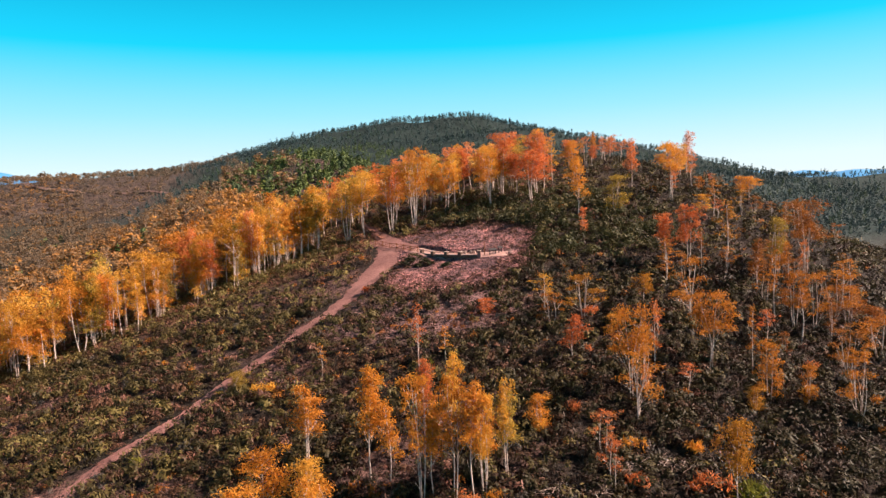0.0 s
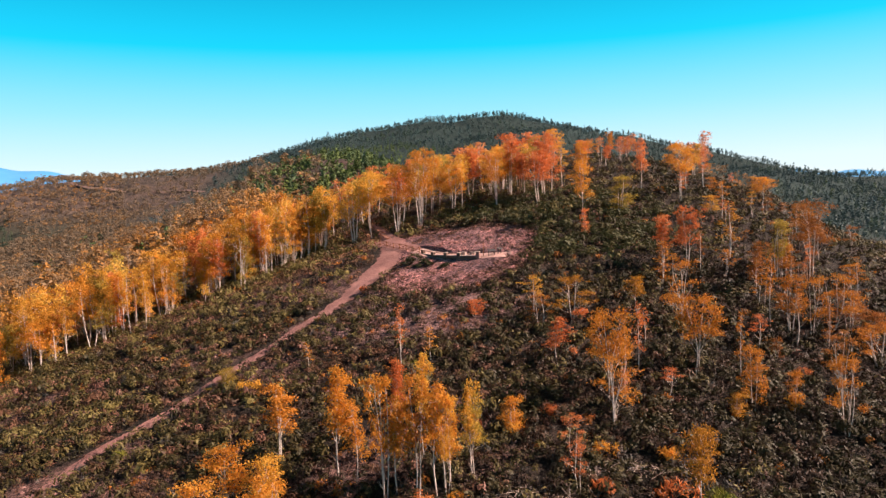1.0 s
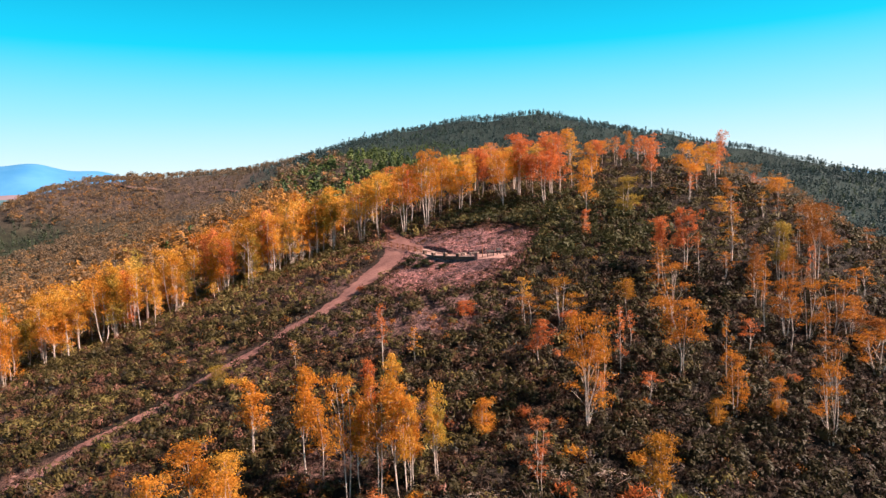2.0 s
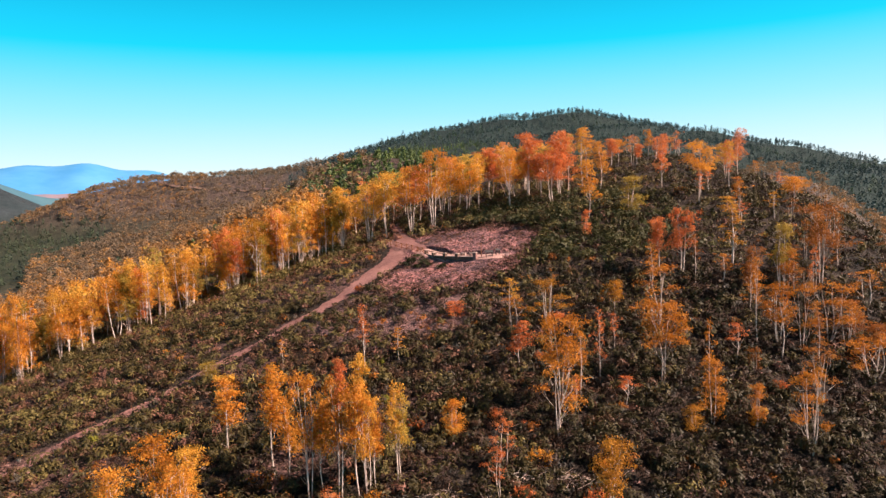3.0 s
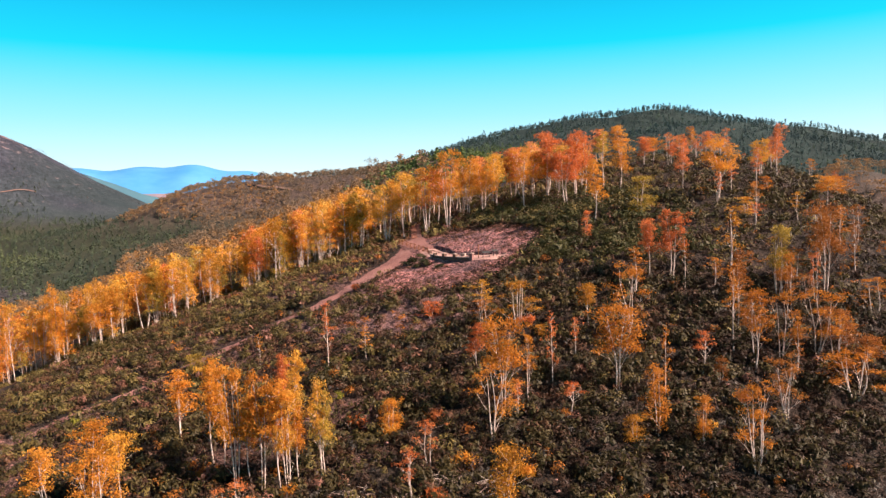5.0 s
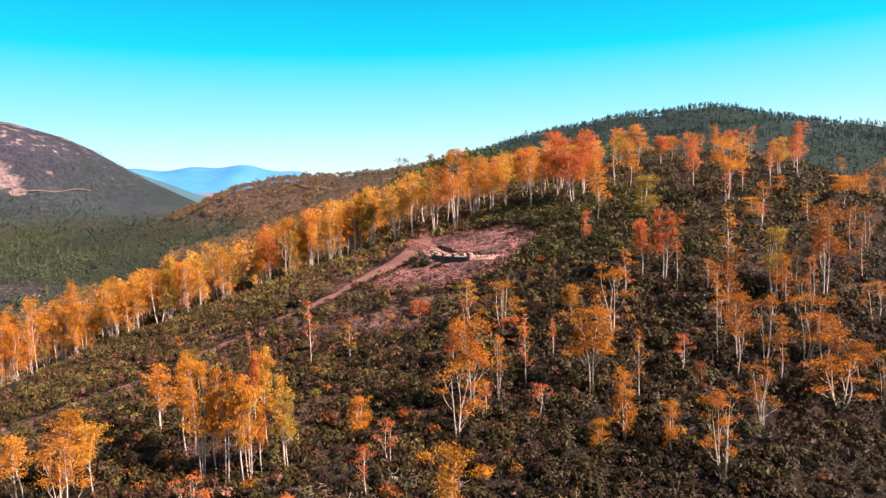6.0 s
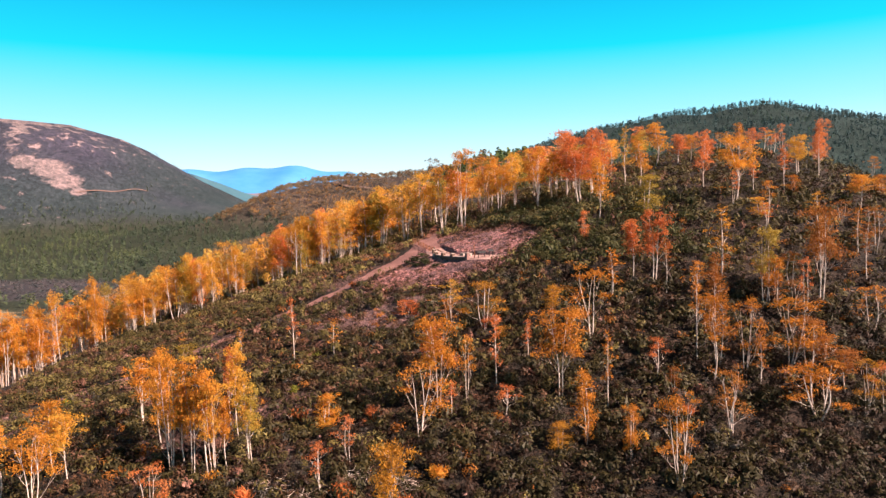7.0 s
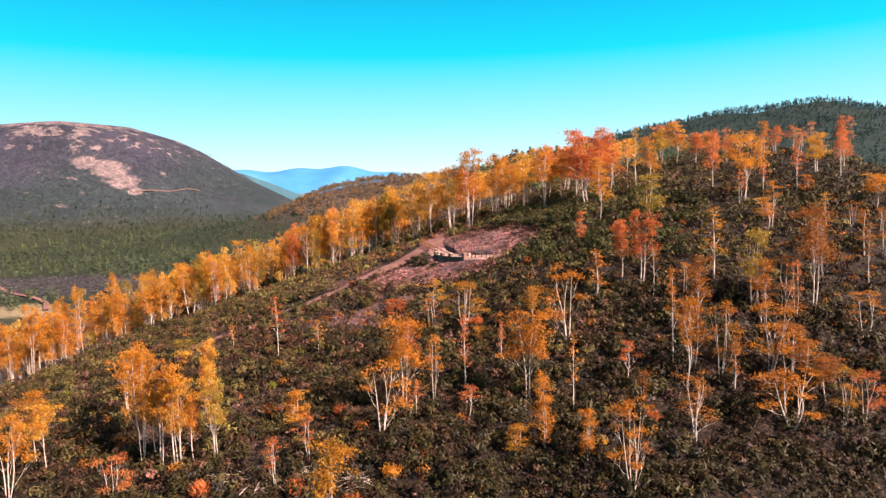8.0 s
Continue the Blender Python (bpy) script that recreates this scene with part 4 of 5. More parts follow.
def stone_kit(seed, n):
    """Broken stones, a metre across, as three-cornered faces."""
    rng = np.random.default_rng(seed)
    base = bmesh.new()
    bmesh.ops.create_icosphere(base, subdivisions=1, radius=0.5)
    v = np.array([p.co for p in base.verts])
    f = np.array([[p.index for p in face.verts] for face in base.faces])
    base.free()
    return np.stack([(v * (0.65 + 0.6 * rng.random((len(v), 1))) * np.array([1.1, 0.8, 0.6]))[f].reshape(-1, 3) for _ in range(n)])


n = 3800
x, y = scatter.uniform(-10, 17, n), scatter.uniform(96, 128, n)
keep = inside(x, y, CLEAR_LINE) & (off_track(x, y) > 0.2) & (np.min([np.hypot(x - px, y - py) for px, py in spline(FLOOR_LINE, 20)], axis=0) > 2.0)
x, y = x[keep], y[keep]
strewn("stones", stone_kit(8, 8), x, y, 0.16 + 0.5 * scatter.random(len(x)) ** 3.5, np.ones(len(x)), scatter.random(len(x)), M_STONE, "broken pinkish stones strewn over the clearing", "stones", 0.0)
n = 2600
x, y = scatter.uniform(-60, 66, n), scatter.uniform(46, 112, n)
keep = (off_track(x, y) > -0.25) & (clear_share(x, y) > 1)
x, y = x[keep], y[keep]
strewn("dead_litter", shrub_kit(7, 8, 30, 0.30, 0.55), x, y, 0.5 + 0.7 * scatter.random(len(x)), 0.35 + 0.25 * scatter.random(len(x)), np.clip(0.32 + 0.14 * rough(x, y, 8, 9.0) - 0.012 * np.clip(x, 0, 30) + 0.15 * scatter.normal(size=len(x)), 0.05, 0.9), M_SHRUB, "mauve-brown dead twigs and dry heath on the ground", "litter")
n = 1500
x, y = scatter.uniform(-45, 62, n), scatter.uniform(46, 110, n)
keep = ~inside(x, y, CLEAR_LINE) & (rough(x, y, 9, 2.0) + 0.6 * rough(x, y, 3.5, 4.0) < -0.35)
x, y = x[keep], y[keep]
strewn("heath_stones", stone_kit(9, 8), x, y, 0.25 + 0.6 * scatter.random(len(x)) ** 3, np.ones(len(x)), scatter.random(len(x)), M_STONE, "broken stones between the heath shrubs", "stones", 0.05)


# ---- single bushes that stand out by their colour ----
BUSH = {"red": (M_LEAF["r"], "low bush with bright red autumn leaves among the heath"), "orange": (M_LEAF["o"], "low bush with orange autumn leaves among the heath"),
        "gold": (M_LEAF["y"], "low bush with golden leaves among the heath"), "dark": (M_BROOM, "dark green broom bush below the stone wall"), "green": (M_BRIGHT, "round yellow-green broom bush among the heath")}
bush_kit = shrub_kit(6, 5, 320, 0.15, 0.3)
bush_mesh = {}


def bush(kind, x, y, size, tall=0.9):
    mat, label = BUSH[kind]
    i = plant.randrange(5)
    if (kind, i) not in bush_mesh:
        v = bush_kit[i]
        bush_mesh[kind, i] = (mesh_from("leaves", v, np.arange(len(v)).reshape(-1, 3), mat, np.full(len(v), {"green": 0.45, "dark": 0.1}.get(kind, 0.25))),
                              mesh_from("stems", *joined([tube([(0, 0, -0.05), (0.16 * math.cos(a), 0.16 * math.sin(a), 0.22), (0.3 * math.cos(a), 0.3 * math.sin(a), 0.42)], [0.02, 0.014, 0.006], 4) for a in np.arange(6) * 1.05]), M_BARK_DULL, shade=True))
    ob = thing("bush", label, "bush", "coloured bushes", Matrix.LocRotScale((x, y, at(x, y)), Euler((0, 0, plant.random() * 6.28)), (size, size, size * tall)))
    part("leaves", bush_mesh[kind, i][0], ob)
    part("stems", bush_mesh[kind, i][1], ob, "thin brown stems")
    return ob


for kind, x, y, size in [("red", -11.7, 101.5, 1.8), ("red", 7.8, 53.7, 2.8), ("red", 13.3, 68.0, 2.4), ("orange", 8.2, 67.2, 2.0), ("red", 17.1, 78.7, 2.0), ("green", -3.1, 78.0, 1.8), ("green", 25.4, 55.9, 3.8),
                         ("green", 0.2, 70.4, 1.7), ("gold", -31.7, 81.1, 1.6), ("gold", -20.4, 76.2, 2.6), ("green", -30.7, 64.3, 1.7), ("red", 21.9, 56.7, 3.0), ("red", 42.6, 76.8, 2.2),
                         ("orange", 16.8, 62.1, 2.2), ("gold", 8.5, 65.6, 2.0), ("red", 18.6, 86.8, 2.2), ("orange", -38.4, 90.0, 1.2), ("red", 4.4, 65.5, 2.4), ("red", 15.7, 56.9, 2.6),
                         ("orange", 23.4, 62.3, 2.4), ("gold", 38.8, 72.0, 1.8), ("orange", 3.4, 54.7, 2.4), ("orange", 9.0, 66.2, 1.6)]:
    bush(kind, x, y, size)
for x, y, size in [(-4.9, 111.2, 2.4), (-4.2, 112.6, 1.9), (-0.3, 107.2, 1.7), (-6.0, 110.6, 1.9), (-3.2, 109.9, 2.2), (-2.2, 108.8, 1.9), (0.9, 107.0, 1.5), (-3.9, 108.8, 1.7)]:
    bush("dark", x, y, size, 0.7)


# ---- heaps of cut branches at the foot of the slope ----
def brush_heap(x, y, wide, seed):
    rng = np.random.default_rng(seed)
    ob = thing("brush_heap", "heap of pale pinkish cut branches lying on the heath", "branches", "heaps of cut branches", Matrix.Translation((x, y, at(x, y))))
    for k in range(22):
        a = rng.random() * 6.28
        l = wide * (0.4 + 0.6 * rng.random())
        o = rng.normal(size=2) * wide * 0.25
        z = 0.1 + 0.35 * rng.random()
        p0 = np.array([o[0] - math.cos(a) * l / 2, o[1] - math.sin(a) * l / 2, z * 0.6])
        p2 = np.array([o[0] + math.cos(a) * l / 2, o[1] + math.sin(a) * l / 2, z + 0.4 * rng.random()])
        p1 = (p0 + p2) / 2 + rng.normal(size=3) * 0.15
        pieces = [tube([p0, p1, p2], [0.035, 0.026, 0.01], 5)]
        for _ in range(2):
            q = p1 + rng.normal(size=3) * np.array([0.5, 0.5, 0.25])
            pieces.append(tube([p1, (p1 + q) / 2, q], [0.025, 0.02, 0.008], 4))
        part("branch", mesh_from("branch", *joined(pieces), M_BARK_DULL if k % 3 else M_BARK, shade=True), ob)


for x, y, wide, seed in [(9.2, 56.9, 3.6, 1), (12.6, 56.6, 2.6, 2), (20.4, 60.6, 3.2, 3), (16.4, 60.0, 2.6, 4)]:
    brush_heap(x, y, wide, seed)

# ---- far woods ----
def far_kit(seed, n, count, tall, wide, trunk, leaf=0.24):
    rng = np.random.default_rng(seed)
    kit = []
    for _ in range(n):
        if trunk:
            c = np.c_[rng.normal(size=(5, 2)) * wide * 0.22, tall * (0.55 + 0.4 * rng.random(5))]
            v, f = leaves(rng, c, wide * (0.25 + 0.1 * rng.random(5)), count // 5, wide * leaf, 0.8)
            stem = np.array([[-0.13, 0, 0], [0.13, 0, 0], [0.05, 0, tall * 0.75], [0, -0.13, 0], [0, 0.13, 0], [0, 0.05, tall * 0.75]])
            v = np.concatenate([stem, v])
        else:
            h = np.linspace(0.25, 0.95, 6)
            c = np.c_[rng.normal(size=(6, 2)) * wide * 0.08, tall * h]
            v, f = leaves(rng, c, wide * 0.5 * (1.12 - h * 0.85), count // 6, wide * (leaf + 0.11), 0.7, 0.25, 0.3)
        kit.append(v)
    k = min(len(v) for v in kit)
    return np.stack([v[:k] for v in kit])


PINES = far_kit(31, 8, 28, 7.5, 4.2, False, 0.2)
NEAR_PINES = far_kit(36, 8, 66, 7.5, 4.0, False, 0.2)
BROADLEAF = far_kit(32, 8, 40, 7.0, 3.8, True)


def wood(name, kit, x, y, tint, mat, label, low=0.75, high=1.25):
    s = scatter.uniform(low, high, len(x))
    return strewn(name, kit, x, y, s, 0.7 + 0.3 * scatter.random(len(x)), tint, mat, label, "woodland", 0.3)


# bright pines on the knoll above the crest, thin autumn trees on the eastern shoulder
def on_knoll(x, y):
    return mound(x, y, -52, 305, 1, 62, 60)


n = 2200
x, y = scatter.uniform(-150, 60, n), scatter.uniform(215, 345, n)
keep = on_knoll(x, y) + 0.1 * scatter.normal(size=n) > 0.38
x, y = x[keep], y[keep]
wood("knoll_pines", NEAR_PINES, x, y, 0.42 + 0.12 * rough(x, y, 22) + 0.1 * scatter.normal(size=len(x)) + 0.0012 * (x + 52), M_PINE, "bright green pines on the knoll above the crest", 0.45, 0.8)
n = 1000
x, y = scatter.uniform(66, 185, n), scatter.uniform(215, 380, n)
keep = (mound(x, y, 114, 305, 1, 34, 50) > 0.12) & (rough(x, y, 18, 2.0) + 0.4 * scatter.normal(size=n) > -0.7) & (mound(x, y, 52, 200, 1, 44, 34) < 0.5)
x, y = x[keep], y[keep]
wood("shoulder_woodland", far_kit(37, 8, 60, 8.0, 4.4, True, 0.15), x, y, np.clip(0.22 + 0.2 * rough(x, y, 25) + 0.12 * scatter.normal(size=len(x)), 0, 0.9), M_WOODLAND, "thin russet woodland on the eastern shoulder", 0.6, 1.0)
# autumn plantation on the western ridge
n = 9000
x, y = scatter.uniform(-640, -50, n), scatter.uniform(150, 780, n)
az = np.degrees(np.arctan2(-x, y))
keep = (az > 12) & (az < 50) & (np.hypot(x, y) > 185) & ~((x > -230) & (y > 420)) & ~((az > 35) & (np.hypot(x, y) > 330) & (land(x, y) < -4 + 4 * rough(x, y, 25)))
x, y = x[keep], y[keep]
wood("autumn_woodland", BROADLEAF, x, y, np.clip(0.30 + 0.15 * rough(x, y, 60) - 0.0007 * np.maximum(y - 180, 0) + 0.12 * scatter.normal(size=len(x)), 0, 0.8), M_WOODLAND, "dull orange and brown woodland on the western ridge")
n = 4600
x, y = scatter.uniform(-300, -48, n), scatter.uniform(140, 440, n)
az = np.degrees(np.arctan2(-x, y))
keep = (az > 15) & (az < 40) & (np.hypot(x + 50, y - 110) > 55) & (on_knoll(x, y) + 0.12 * scatter.normal(size=n) < 0.5)
x, y = x[keep], y[keep]
wood("near_woodland", far_kit(33, 8, 65, 8.0, 4.6, True, 0.15), x, y, np.clip(0.50 + 0.2 * rough(x, y, 30) - 0.0020 * np.maximum(y - 160, 0) + 0.15 * scatter.normal(size=len(x)), 0, 0.9), M_WOODLAND, "brown and orange trees on the slope behind the belt", 0.8, 1.35)
strip = np.random.default_rng(515)
n = 900
x, y = strip.uniform(-150, -20, n), strip.uniform(70, 210, n)
behind = (y - 110) * 0.88 - (x + 54) * 0.48 - 7
keep = (behind > 13) & (behind < 48 + 12 * strip.normal(size=n)) & (on_knoll(x, y) < 0.4)
x, y, behind = x[keep], y[keep], behind[keep]
wood("belt_woodland", far_kit(39, 8, 90, 9.0, 4.6, True, 0.12), x, y, np.clip(0.62 - 0.006 * (behind - 13) + 0.12 * strip.normal(size=len(x)), 0.1, 0.85), M_WOODLAND, "orange trees thinning out behind the belt", 0.75, 1.2)
n = 1500
x, y = scatter.uniform(-260, -60, n), scatter.uniform(170, 420, n)
az = np.degrees(np.arctan2(-x, y))
keep = (az > 14) & (az < 34) & (rough(x, y, 35, 3.0) > 0.0)
wood("scattered_pines", PINES, x[keep], y[keep], np.clip(0.35 + 0.15 * scatter.normal(size=keep.sum()), 0, 0.8), M_PINE, "green pines scattered through the autumn woodland", 0.7, 1.1)
n = 3600
x, y = scatter.uniform(-580, -220, n), scatter.uniform(360, 720, n)
az = np.degrees(np.arctan2(-x, y))
keep = (az > 28) & (az < 47) & (land(x, y) > -6 + 5 * rough(x, y, 25))
x, y = x[keep], y[keep]
wood("ridge_woodland", BROADLEAF, x, y, np.clip(0.16 + 0.14 * rough(x, y, 40) + 0.1 * scatter.normal(size=len(x)), 0, 0.6), M_WOODLAND, "thin brown woodland in rows along the western ridge", 0.7, 1.1)
# pines on the great hill, tinted into the haze-blue stops
n = 14500
x, y = scatter.uniform(-420, 480, n), scatter.uniform(380, 960, n)
keep = ((x > -230) | (y > 690)) & (land(x, y) > -25) & (y < 885) & ~((np.abs(x) < 150) & (y < 500))
x, y = x[keep], y[keep]
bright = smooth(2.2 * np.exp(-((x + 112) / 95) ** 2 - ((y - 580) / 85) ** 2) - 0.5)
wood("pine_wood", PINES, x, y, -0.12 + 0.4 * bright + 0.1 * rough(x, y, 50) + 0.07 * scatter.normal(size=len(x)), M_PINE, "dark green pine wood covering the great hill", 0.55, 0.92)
n = 120
x, y = scatter.uniform(-330, 330, n), scatter.uniform(815, 880, n)
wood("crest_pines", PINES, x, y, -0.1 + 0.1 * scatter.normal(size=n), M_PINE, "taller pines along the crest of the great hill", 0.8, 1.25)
# pines in the valley and on the foot of the rocky mountain
n = 8800
x, y = scatter.uniform(-950, -230, n), scatter.uniform(180, 900, n)
high = land(x, y)
az = np.degrees(np.arctan2(-x, y))
keep = (az > 35) & ((az > 47) | (high < -2 + 4 * rough(x, y, 25))) & (high < 12 + 25 * rough(x, y, 60) + 22 * scatter.normal(size=n)) & (high > -41.5) & (np.hypot(x, y) > 330) & (np.hypot((x + 365) / 85, (y - 248) / 32) > 1)
x, y = x[keep], y[keep]
az = np.degrees(np.arctan2(-x, y))
wood("valley_pine_wood", PINES, x, y, 0.04 + 0.36 * smooth((az - 45) / 3) * smooth((460 + 60 * rough(x, y, 60) + 0.25 * (-x - 450) - y) / 60) + 0.14 * rough(x, y, 70) + 0.12 * scatter.normal(size=len(x)), M_VALLEY, "green pine plantation in the valley", 0.6, 1.0)
# scrub and boulders on the rocky mountain
n = 8500
x, y = scatter.uniform(-1080, -720, n), scatter.uniform(460, 900, n)
high = land(x, y)
keep = (high > 5) & (high < 118) & (rough(x, y, 45, 2.0) + 0.7 * scatter.normal(size=n) > -0.5)
x, y = x[keep], y[keep]
SCRUB = far_kit(35, 6, 12, 2.2, 5.0, False, 0.2)
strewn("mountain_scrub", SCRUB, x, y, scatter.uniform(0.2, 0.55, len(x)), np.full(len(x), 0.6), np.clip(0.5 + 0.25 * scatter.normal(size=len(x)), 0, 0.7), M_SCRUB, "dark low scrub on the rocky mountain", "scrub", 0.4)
n = 1100
a, r = scatter.random(n) * 6.283, np.sqrt(scatter.random(n)) * 1.2
strewn("valley_scrub", SCRUB, -365 + 85 * r * np.cos(a), 248 + 32 * r * np.sin(a), scatter.uniform(0.3, 0.7, n), np.full(n, 0.7), np.clip(0.4 + 0.25 * scatter.normal(size=n), 0, 0.9), M_SCRUB, "grey-purple scrub on the valley floor", "scrub", 0.3)
# woods on the eastern hills
n = 3500
x, y = scatter.uniform(60, 900, n), scatter.uniform(210, 1000, n)
az = np.degrees(np.arctan2(x, y))
keep = (az > 22) & (az < 42) & (np.hypot(x, y) > 430)
x, y = x[keep], y[keep]
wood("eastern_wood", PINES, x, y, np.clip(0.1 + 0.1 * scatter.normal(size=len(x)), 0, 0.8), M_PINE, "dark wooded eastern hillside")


def ribbon(name, points, half, mat, lift, label, category):
    line = spline(points, 60)
    way = np.gradient(line, axis=0)
    way /= np.linalg.norm(way, axis=1)[:, None]
    side = np.c_[-way[:, 1], way[:, 0]] * half
    v = np.stack([line - side, line, line + side], 1).reshape(-1, 2)
    q = (np.arange(59)[:, None] * 3 + np.arange(2)).ravel()
    return draped(name, v, np.c_[q, q + 1, q + 4, q + 3], mat, lift, label, category)


ribbon("forest_road", [(-430, 612), (-388, 600), (-341, 584), (-310, 586), (-270, 576), (-226, 562)], 1.3, M_ROAD, 1.2, "pale forest road cut along the western ridge", "road")
ribbon("valley_road", [(-400, 234), (-378, 226), (-345, 216), (-318, 211), (-287, 201), (-262, 188)], 1.3, M_TRACK, 0.8, "pale dirt road across the valley floor", "road")
ribbon("mountain_road", [(-790, 603), (-782, 622), (-774, 645), (-768, 675), (-762, 702)], 0.8, M_ROAD, 1.5, "pinkish road cut across the rocky mountain", "road")

# ---- mountains on the horizon, haze blue in their base colour ----
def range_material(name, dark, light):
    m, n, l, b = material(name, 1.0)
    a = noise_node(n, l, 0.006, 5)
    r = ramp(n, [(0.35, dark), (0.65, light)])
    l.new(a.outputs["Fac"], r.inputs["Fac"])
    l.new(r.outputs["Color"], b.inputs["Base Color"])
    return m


# distance haze is put into these base colours, strongest in the range
M_RANGE = range_material("haze_blue_mountain", (0.04, 0.19, 0.40), (0.07, 0.24, 0.45))
M_FOOTHILL = range_material("haze_blue_foothill", (0.035, 0.085, 0.12), (0.06, 0.13, 0.16))
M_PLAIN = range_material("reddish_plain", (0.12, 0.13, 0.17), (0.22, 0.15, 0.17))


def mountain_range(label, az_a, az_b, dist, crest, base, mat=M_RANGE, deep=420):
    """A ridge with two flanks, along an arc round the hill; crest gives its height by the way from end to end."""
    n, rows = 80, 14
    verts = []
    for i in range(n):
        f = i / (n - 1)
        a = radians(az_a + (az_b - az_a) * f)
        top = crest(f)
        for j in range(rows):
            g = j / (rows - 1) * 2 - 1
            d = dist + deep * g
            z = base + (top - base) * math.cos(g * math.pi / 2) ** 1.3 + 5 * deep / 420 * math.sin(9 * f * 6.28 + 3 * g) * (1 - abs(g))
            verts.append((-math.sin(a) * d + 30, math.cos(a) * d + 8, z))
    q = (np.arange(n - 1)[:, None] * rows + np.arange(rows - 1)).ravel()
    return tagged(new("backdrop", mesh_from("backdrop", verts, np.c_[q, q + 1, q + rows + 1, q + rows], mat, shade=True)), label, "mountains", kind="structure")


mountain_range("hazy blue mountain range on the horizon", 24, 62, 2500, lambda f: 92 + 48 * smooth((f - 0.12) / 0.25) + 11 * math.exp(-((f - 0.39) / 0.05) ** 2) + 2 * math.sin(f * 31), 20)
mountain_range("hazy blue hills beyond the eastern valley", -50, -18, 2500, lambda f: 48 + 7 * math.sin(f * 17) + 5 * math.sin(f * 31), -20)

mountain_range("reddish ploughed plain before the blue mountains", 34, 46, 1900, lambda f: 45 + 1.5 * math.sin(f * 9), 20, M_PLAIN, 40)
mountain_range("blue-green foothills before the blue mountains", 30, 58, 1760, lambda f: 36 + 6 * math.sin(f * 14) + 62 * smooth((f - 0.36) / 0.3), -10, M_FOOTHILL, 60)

# ---- the stone lookout ----
def box(cx, cy, cz, sx, sy, sz, turn=0.0, bevel=0.03):
    bm = bmesh.new()
    bmesh.ops.create_cube(bm, size=1, matrix=Matrix.LocRotScale((cx, cy, cz), Euler((0, 0, turn)), (sx, sy, sz)))
    if bevel:
        bmesh.ops.bevel(bm, geom=bm.edges[:], offset=bevel, segments=1, affect="EDGES")
    return bm


def mesh_of(name, bm, mat):
    me = bpy.data.meshes.new(name)
    bm.to_mesh(me)
    bm.free()
    me.materials.append(mat)
    return me


def timber_material():
    m, n, l, b = material("red_brown_timber", 0.8)
    a = noise_node(n, l, 6, 5)
    r = ramp(n, [(0.35, (0.16, 0.06, 0.035)), (0.65, (0.30, 0.12, 0.06))])
    l.new(a.outputs["Fac"], r.inputs["Fac"])
    l.new(r.outputs["Color"], b.inputs["Base Color"])
    return m


M_TIMBER = timber_material()
M_PANEL = bark("dark_board", (0.05, 0.045, 0.045), (0.03, 0.028, 0.03))
ARC = [(-3.6, 114.6), (-1.7, 111.7), (0.5, 109.9), (2.7, 108.8), (5.8, 107.7)]


def slab(a, b, bottom, top, thick, bevel=0.03):
    """An upright slab between two places on the plan."""
    t = math.atan2(b[1] - a[1], b[0] - a[0])
    return box((a[0] + b[0]) / 2, (a[1] + b[1]) / 2, (bottom + top) / 2, math.hypot(b[0] - a[0], b[1] - a[1]), thick, top - bottom, t, bevel)


def build_lookout():
    wall = thing("lookout_wall", "low curved rubble-stone parapet with square pillars on the clearing", "stone wall")
    for i in range(4):
        a, b = Vector(ARC[i]), Vector(ARC[i + 1])
        d = (b - a).normalized() * 0.28
        panel = part("wall_panel", mesh_of("wall_panel", slab(a + d, b - d, FLOOR - 1.3, FLOOR + 0.36, 0.38), M_WALL), wall)
        part("coping", mesh_of("coping", slab(a + d, b - d, FLOOR + 0.363, FLOOR + 0.46, 0.48), M_COPING), panel, "pale flat coping stones")
    for i, (px, py) in enumerate(ARC):
        h = 0.85 + (0.2 if i in (0, 4) else 0)
        # end pillar in paler stone, for the sun on its east side
        pil = part("pillar", mesh_of("pillar", box(px, py, FLOOR + h / 2 - 0.6, 0.58, 0.58, h + 1.2, (-0.9, -0.85, -0.6, -0.4, -0.34)[i], 0.04), M_STONE if i == 4 else M_WALL), wall)
        part("cap", mesh_of("cap", box(px, py, FLOOR + h + 0.043, 0.66, 0.66, 0.07, (-0.9, -0.85, -0.6, -0.4, -0.34)[i], 0.02), M_COPING), pil)


def build_fence():
    """Posts, two rails and crossed braces along the ramp."""
    line = spline([(-15.6, 128.6), (-13.4, 125.2), (-10.2, 121.6), (-7.2, 118.2), (-4.3, 115.4)], 10)
    fence = thing("timber_fence", "red-brown timber fence with crossed rails beside the ramp", "fence")
    tops = [(x, y, at(x, y)) for x, y in line]
    for x, y, z in tops:
        part("post", mesh_of("post", box(x, y, z + 0.45, 0.13, 0.13, 1.3, 0.8, 0.015), M_TIMBER), fence)
    for (ax, ay, az), (bx, by, bz) in zip(tops[:-1], tops[1:]):
        for za, zb, r in ((0.98, 0.98, 0.05), (0.3, 0.3, 0.045), (0.3, 0.98, 0.035), (0.98, 0.3, 0.035)):
            v, f = tube([(ax, ay, az + za), ((ax + bx) / 2, (ay + by) / 2, (az + bz + za + zb) / 2), (bx, by, bz + zb)], [r, r, r], 6)
            part("rail" if za == zb else "brace", mesh_from("rail", v, f, M_TIMBER, shade=True), fence)


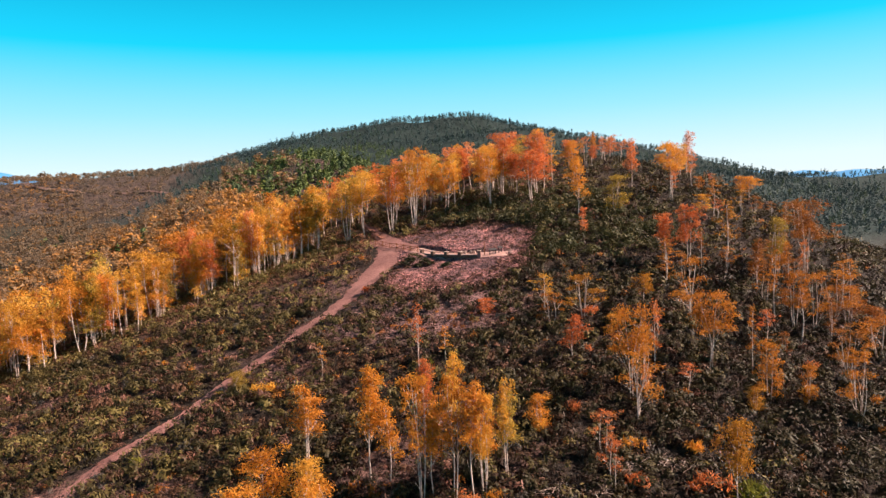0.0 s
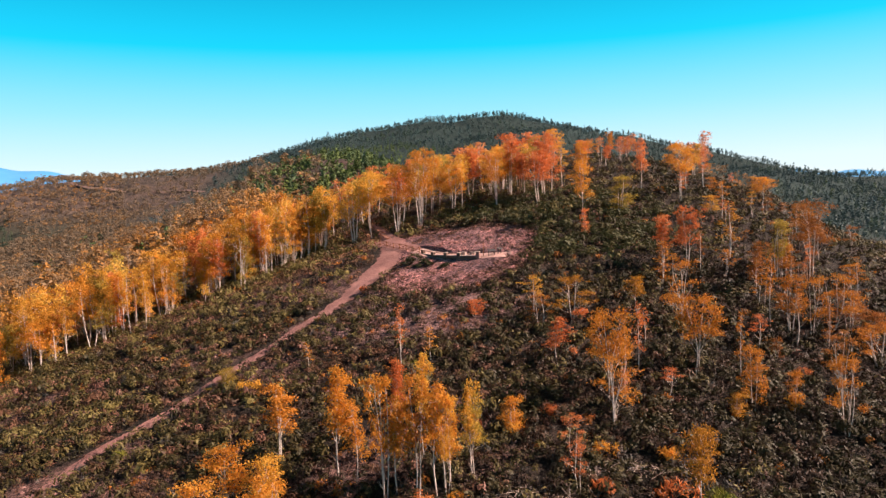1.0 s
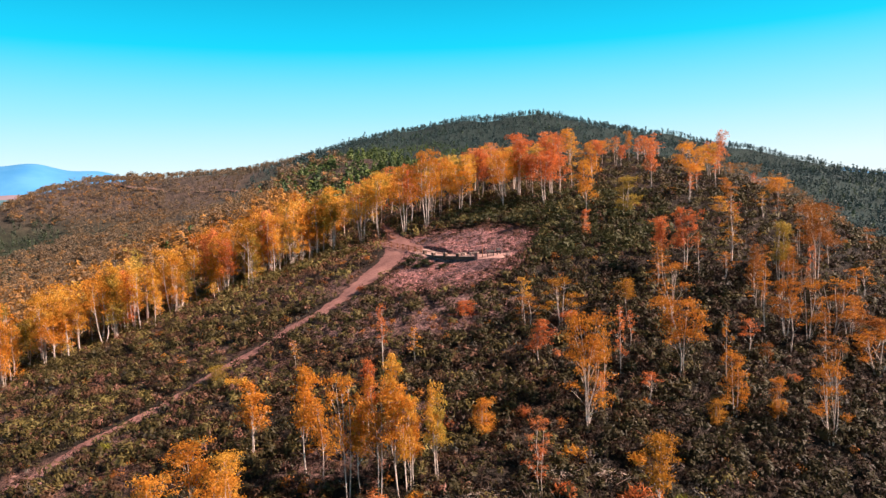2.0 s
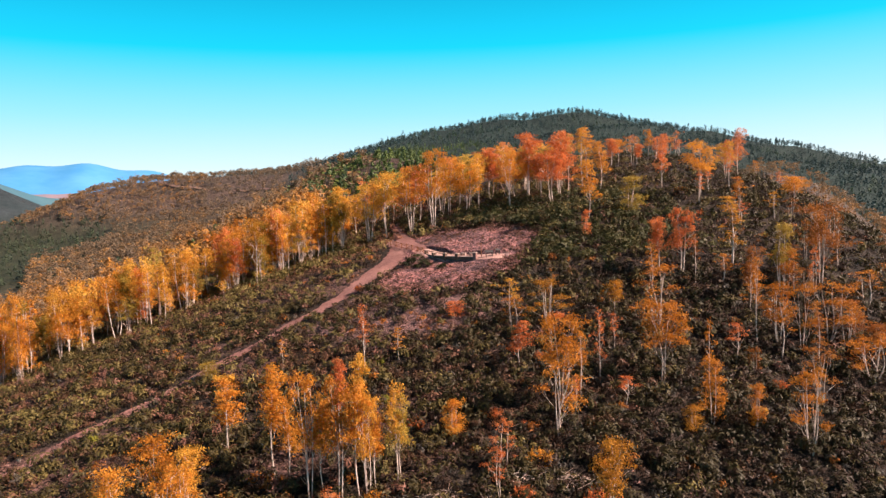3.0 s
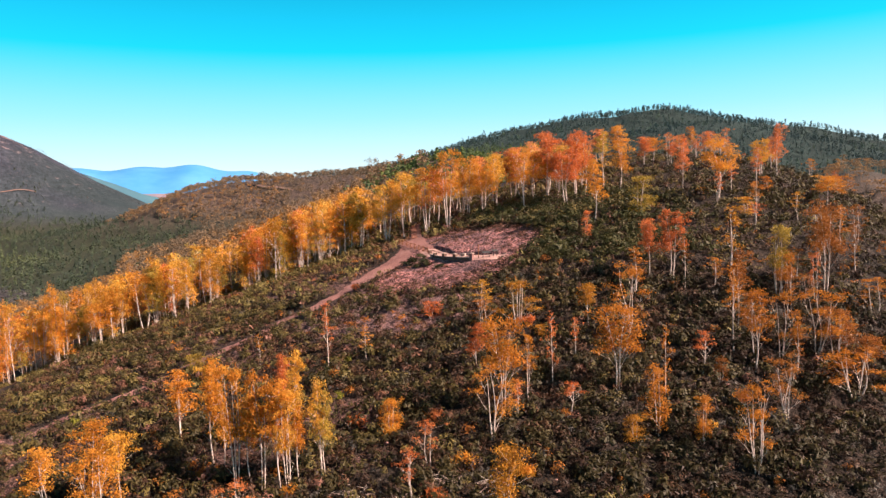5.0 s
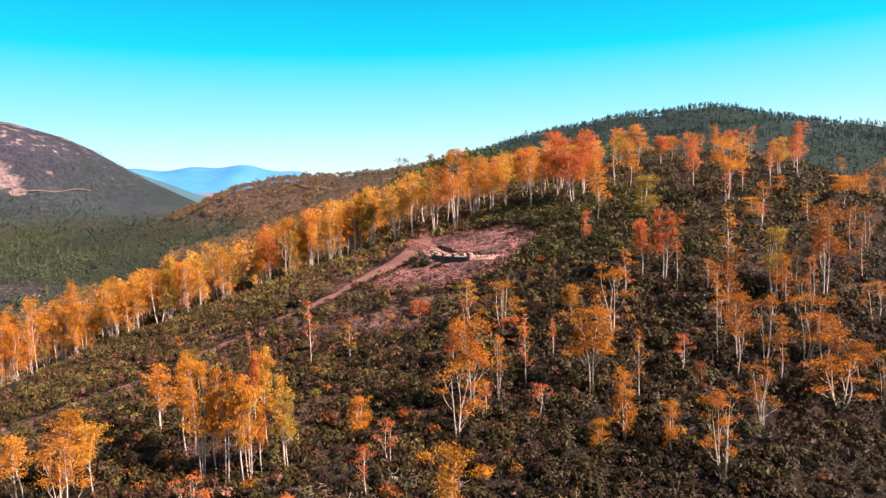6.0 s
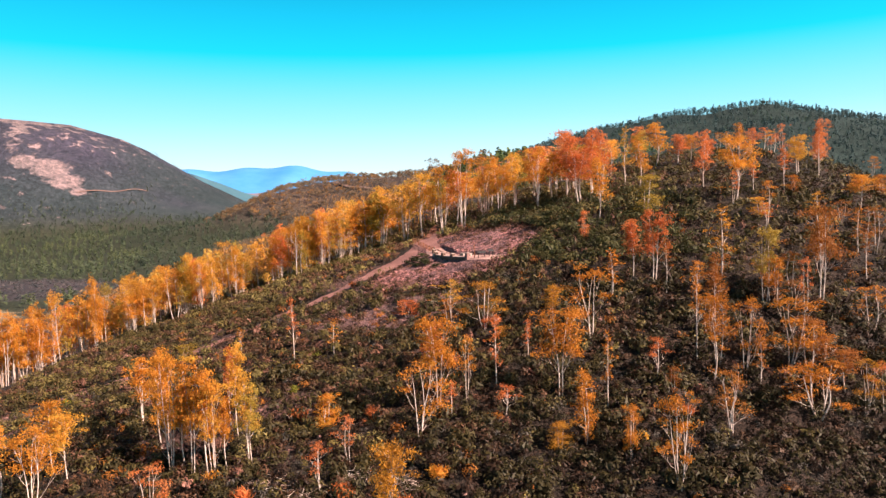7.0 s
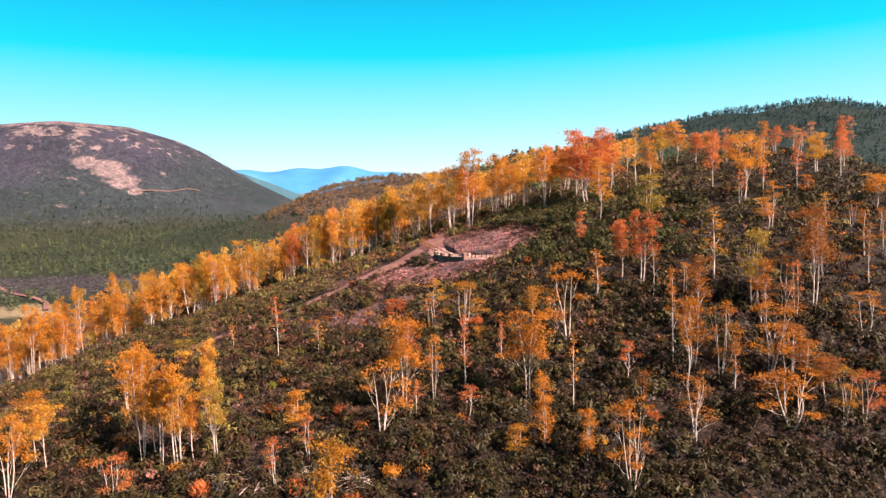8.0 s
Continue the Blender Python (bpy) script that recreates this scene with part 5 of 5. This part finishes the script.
def build_steps():
    """Log steps that climb from the ramp into the trees."""
    steps = thing("log_steps", "earth steps edged with logs climbing between the trees", "steps")
    for k in range(14):
        f = k / 13
        x, y = -11.2 - 6.0 * f, 128.2 + 15.4 * f
        z = at(x, y)
        t = math.atan2(15.4, -6.0) - math.pi / 2
        tread = part("tread", mesh_of("tread", box(x, y, z + 0.1, 1.7, 0.95, 0.22, t, 0.02), M_TRACK), steps)
        c, s = math.cos(t), math.sin(t)
        fx, fy = x + s * 0.52, y - c * 0.52
        v, fc = tube([(fx - c * 0.9, fy - s * 0.9, z + 0.1), (fx, fy, z + 0.11), (fx + c * 0.9, fy + s * 0.9, z + 0.1)], [0.08, 0.085, 0.08], 7)
        part("log", mesh_from("log", v, fc, M_TIMBER, shade=True), tread, "red-brown log riser")


def build_panel(name, x, y, turn, wide, label):
    ob = thing(name, label, "information panel", "information panels", pose(x, y, at(x, y), 0, 0, turn))
    bm = box(0, 0, 1.0, wide, 0.7, 0.06, 0, 0.015)
    bmesh.ops.rotate(bm, cent=(0, 0, 1.0), matrix=Euler((radians(22), 0, 0)).to_matrix(), verts=bm.verts)
    part("board", mesh_of("board", bm, M_PANEL), ob, "dark sloping board")
    for s in (-1, 1):
        part("leg", mesh_of("leg", box(s * (wide / 2 - 0.15), 0, 0.45, 0.1, 0.14, 1.1, 0, 0.012), M_PANEL), ob)


def build_post(x, y, h, label):
    ob = thing("marker_post", label, "post", "marker posts", Matrix.Translation((x, y, at(x, y))))
    v, f = tube([(0, 0, -0.2), (0, 0, h * 0.5), (0, 0, h)], [0.07, 0.065, 0.06], 8)
    part("shaft", mesh_from("shaft", v, f, M_TIMBER, shade=True), ob)
    part("cap", mesh_of("cap", box(0, 0, h + 0.043, 0.16, 0.16, 0.08, 0, 0.015), M_TIMBER), ob)


def build_bench(x, y, turn):
    ob = thing("stone_bench", "low pale stone bench inside the lookout wall", "bench", "stone benches", pose(x, y, at(x, y) + 0.08, 0, 0, turn))
    part("seat", mesh_of("seat", box(0, 0, 0.44, 0.95, 0.48, 0.12, 0, 0.02), M_COPING), ob)
    for s in (-1, 1):
        part("foot", mesh_of("foot", box(s * 0.3, 0, 0.18, 0.28, 0.4, 0.395, 0, 0.02), M_COPING), ob)


def build_kerb():
    """A low row of stones added along the bank behind the floor, to draw its thin dark edge."""
    rng = random.Random(3)
    kerb = thing("stone_kerb", "low row of dark rough stones added along the dark edge of the bank behind the lookout floor", "stone kerb")
    line = spline([(-6.2, 119.0), (-3.5, 116.3), (-1.3, 114.3), (0.8, 113.1), (3.5, 111.9), (6.6, 110.8)], 34)
    for (ax, ay), (bx, by) in zip(line[:-1], line[1:]):
        z = at(ax, ay)
        bm = slab((ax, ay), (bx, by), z - 0.4, z + rng.uniform(0.08, 0.24), rng.uniform(0.3, 0.42), 0.05)
        part("stone", mesh_of("stone", bm, M_WALL), kerb)


build_lookout()
build_fence()
build_steps()
build_panel("information_panel", 8.0, 108.4, 20, 1.3, "dark sloping information panel on two legs beside the wall")
build_panel("information_panel", 9.3, 109.2, 40, 0.9, "small dark sloping information panel beside the wall")
build_post(6.7, 108.6, 2.3, "thin timber post beside the end of the wall")
build_post(-12.9, 128.6, 1.2, "short timber post at the foot of the steps")
build_post(-9.6, 128.8, 1.2, "short timber post at the foot of the steps")
build_bench(3.4, 111.2, -24)
build_bench(4.9, 110.6, -20)
build_kerb()
